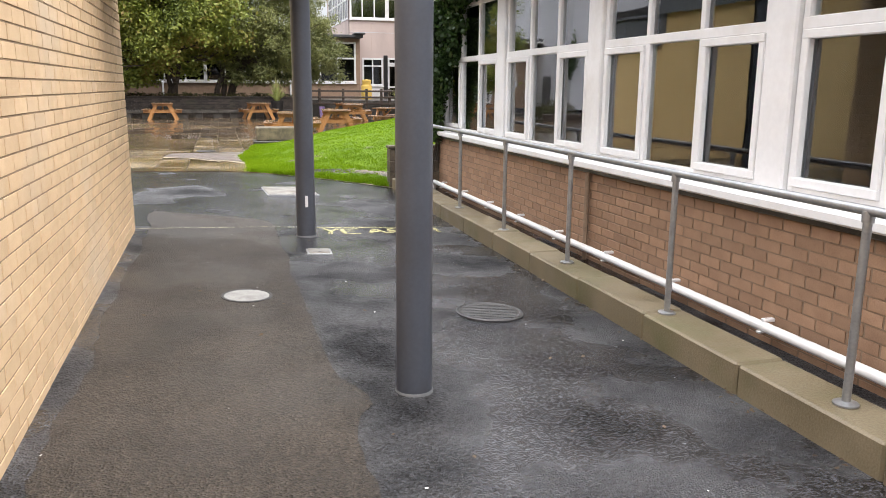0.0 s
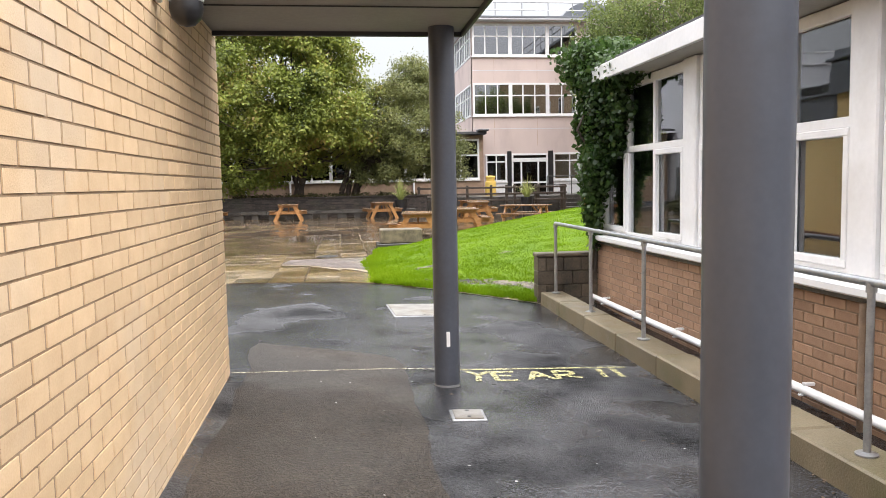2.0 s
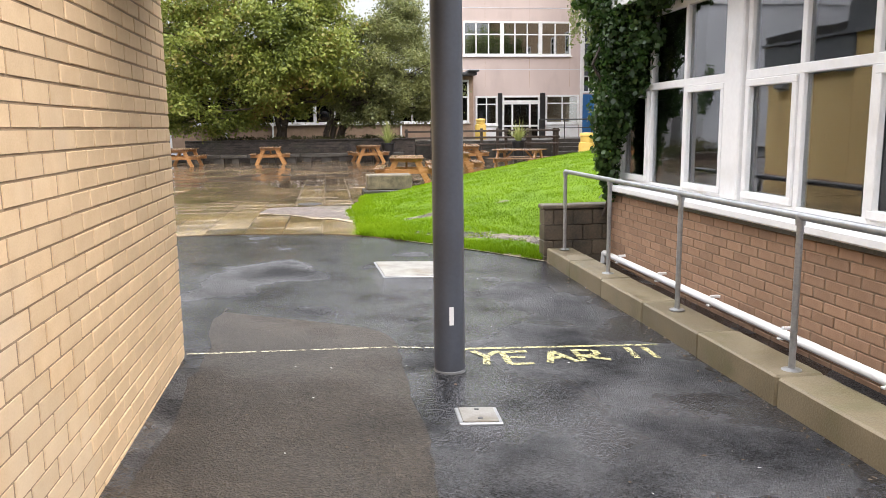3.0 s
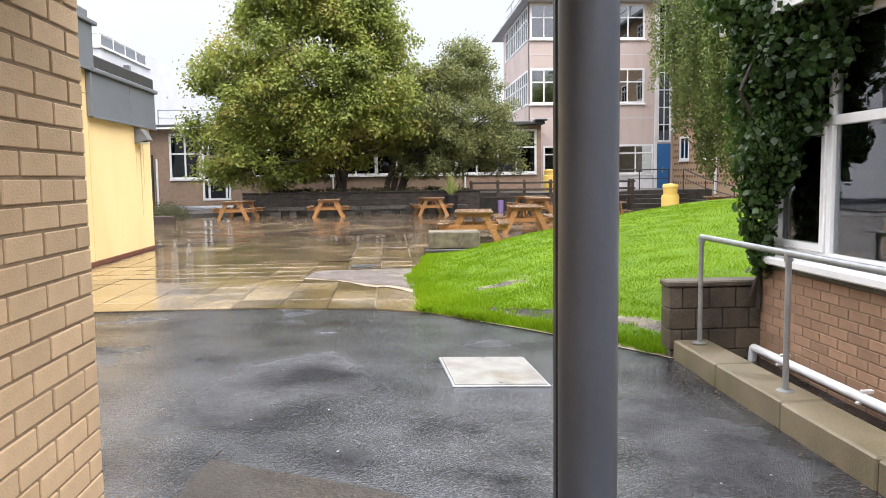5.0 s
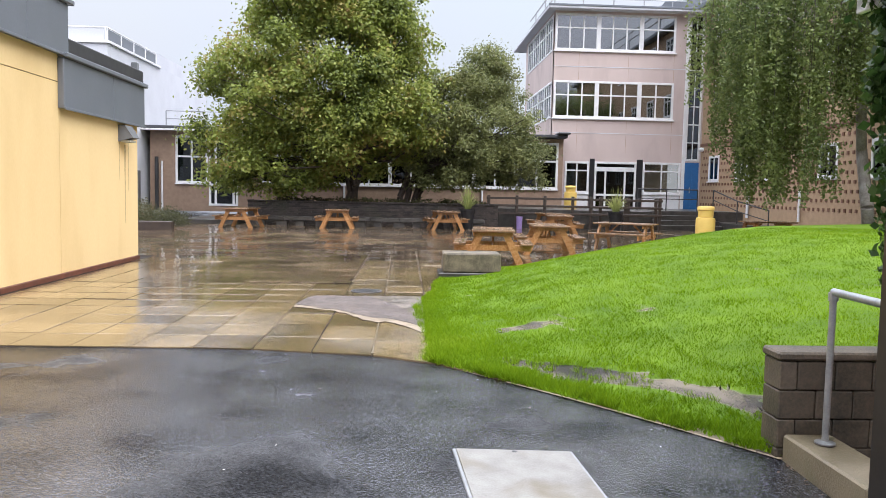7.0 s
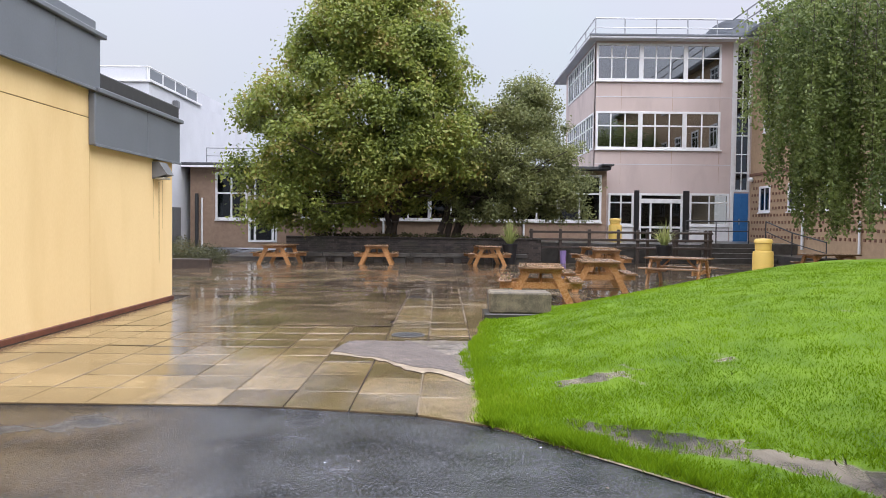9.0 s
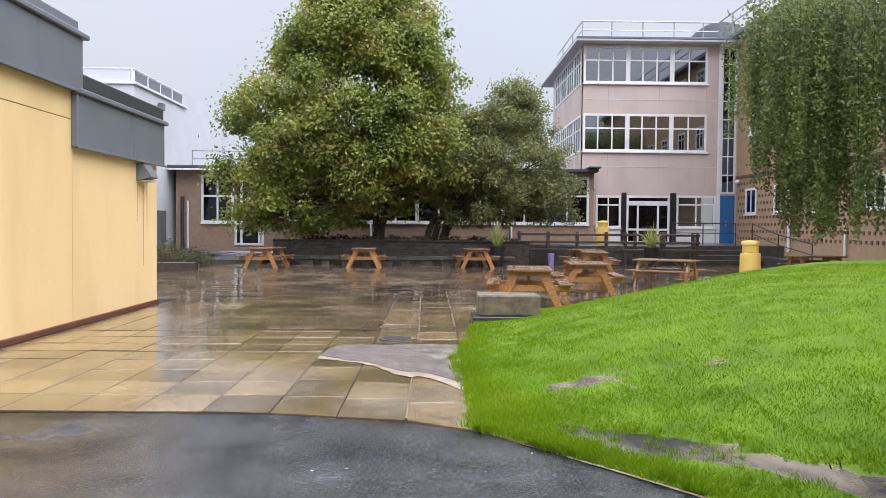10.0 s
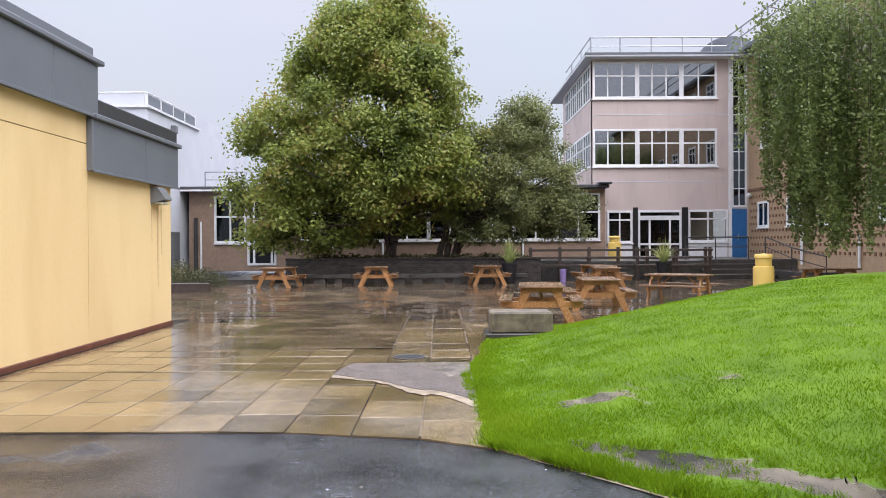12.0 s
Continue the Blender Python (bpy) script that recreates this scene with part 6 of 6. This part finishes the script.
made = 0
for c in range(-20, 27):
    x = 0.085 + SW * c
    if x < YX or x > 14.5:
        if x < YX - 7:
            continue
    shift = 0.19 * min(max(-0.19 - x, -0.3), 1.0) - 0.22 + (0.0, 0.012, -0.01, 0.006)[c % 4]
    e0, e1 = edge_y(x), edge_y(x + SW)
    if x < 0.7:
        q = Geo()
        yb = 14.6 + shift
        lo0, lo1 = e0 + 0.01, e1 + 0.01
        if x >= YX:
            q.v = [(a, b, ground_z(a, b) + h) for h in (-0.03, 0.012) for a, b in ((x + 0.005, lo0), (x + SW - 0.005, lo1), (x + SW - 0.005, yb - 0.007), (x + 0.005, yb - 0.007))]
            q.f = [(0, 3, 2, 1), (4, 5, 6, 7), (0, 1, 5, 4), (1, 2, 6, 5), (2, 3, 7, 6), (3, 0, 4, 7)]
            part("slab", q, M_SLAB, pavement)
    deep = SD if c > -3 else 0.58
    for r in range(0, 42):
        y = 14.6 + shift + deep * r
        if y > 21 and c > -3:
            y = 14.6 + shift + SD * 9 + 0.58 * (r - 9)
        sd = 0.58 if (y > 21 or c <= -3) else SD
        if y > 38:
            break
        if x < YX and y < 23.2:
            continue
        xc, yc = x + SW / 2, y + sd / 2
        if xc > lawn_left(yc) + 0.4 and yc < back_y(xc) - 0.7:
            continue
        if -2.9 < xc < -0.47 and 18.97 < yc < 24.2:
            continue
        z = ground_z(xc, yc)
        tilt = (math.degrees(math.atan2(ground_z(xc, y + sd) - ground_z(xc, y), sd)) + rnd.uniform(-0.35, 0.35) + row_tilt[int(y)], rnd.uniform(-0.4, 0.4))
        m = Matrix.Translation((xc, yc, z + rnd.uniform(-0.002, 0.003))) @ pose(0, 0, 0, tilt[0], tilt[1], 0) @ Matrix.Translation((-SW / 2, -sd / 2, 0))
        if y < 22.5 and x > YX - 0.6 and made < 290:
            ob = new("slab", slab if sd > 0.6 else slab_short)
            ob.parent = pavement
            ob.matrix_basis = m
            made += 1
        else:
            o = SW / 2 if (y > 21 and r % 2) else 0.0
            rest.box((0.008 + o, 0.026, -0.03), (SW - 0.008 + o, sd - 0.026, 0.012), m)
for r in range(17):
    y = 18.85 + 0.318 * r
    x = -3.12
    while x < -0.5:
        w = rnd.uniform(0.35, 1.15)
        x1 = min(x + w, -0.47)
        z = ground_z(x, y + 0.16) + rnd.uniform(0.0, 0.003)
        if x1 - x > 0.1:
            rest.box((0.004, 0.012, -0.03), (x1 - x - 0.004, 0.306, 0.015), Matrix.Translation((x, y, z)) @ pose(0, 0, 0, 0.66 + rnd.uniform(-0.3, 0.3) + 0.7 * row_tilt[r + 30], rnd.uniform(-0.15, 0.15), 0))
        x = x1 + 0.006
tagged(part("slabs", rest, M_SLAB_FAR, pavement), kind="stuff")
tongue_x = [-1.0 + 0.06 * i for i in range(31)]


def rough_edge(x, k):
    return 0.05 * noise.noise(Vector((x * 6, k, 2.0))) + 0.025 * noise.noise(Vector((x * 19, k, 6.0)))


def tongue_low(x):
    return 16.6 - 0.3 * smoothstep(-1.0, -0.6, x) - 0.65 * smoothstep(-0.6, 0.1, x) - 0.7 * smoothstep(0.1, 0.8, x) + rough_edge(x, 1.0)


def tongue_high(x):
    return 16.65 + 0.78 * math.sqrt(min(max((x + 1.0) / 0.15, 0.0), 1.0)) - 1.75 * smoothstep(-0.25, 0.8, x) + rough_edge(x, 4.0)


soil_x = [-0.2 + 0.05 * i for i in range(20)]
part("soil_patch", strip([(x, tongue_high(x) - 0.05) for x in soil_x], [(x, max(17.5 + rough_edge(x, 8.0), tongue_high(x) - 0.04)) for x in soil_x], 0.0185),
     M_GRAVEL, label="muddy gravel between tarmac tongue and drain", category="soil", kind="structure")
part("pavement_patch", strip([(x, tongue_low(x)) for x in tongue_x], [(x, tongue_high(x)) for x in tongue_x], 0.022),
     M_PINK_TARMAC, label="pinkish worn tarmac tongue between slabs and lawn", category="pavement", kind="structure")
part("mortar_edge", strip([(x, tongue_low(x) - 0.12 - 0.07 * math.sin(5 * x + 1) - 3.0 * abs(rough_edge(x, 9.0)) - 0.2 * smoothstep(0.1, 0.6, x)) for x in tongue_x], [(x, tongue_low(x) + 0.01) for x in tongue_x], 0.018),
     M_MORTAR_PALE, label="pale crumbling mortar edge along the slabs", category="mortar", kind="structure")


def mortar_line(x0, y0, x1, y1, w, seed):
    """An uneven pale joint smeared along the slabs."""
    n = 60
    left, right = [], []
    d = Vector((x1 - x0, y1 - y0)).normalized()
    for i in range(n + 1):
        x, y = x0 + (x1 - x0) * i / n, y0 + (y1 - y0) * i / n
        k = w * max(0.15, 0.6 + 1.1 * noise.noise(Vector((i * 0.31, seed, 0.0))))
        left.append((x - d.y * k, y + d.x * k))
        right.append((x + d.y * k, y - d.x * k))
    part("mortar_joint", strip(right, left, 0.0225), M_JOINT, label="pale smeared mortar joint in the wet paving", category="mortar", kind="structure")


for i, (x0, y0, x1, y1, w) in enumerate(((-0.46, 19.0, -0.43, 25.0, 0.016), (0.1, 17.9, 0.03, 25.2, 0.014), (0.62, 19.3, 0.6, 25.4, 0.016), (-2.0, 18.82, -0.5, 18.86, 0.03), (-4.1, 24.15, -0.4, 24.35, 0.035),
                                         (-0.45, 18.86, 0.2, 19.2, 0.03), (-0.4, 17.62, 0.6, 17.66, 0.014), (0.085, 13.75, 0.085, 15.3, 0.01))):
    mortar_line(x0, y0, x1, y1, w, 3.7 * i)
for i in range(10):
    mortar_line(-0.45, 19.2 + 0.61 * i, 0.6, 19.22 + 0.61 * i, 0.011, 50.0 + i)
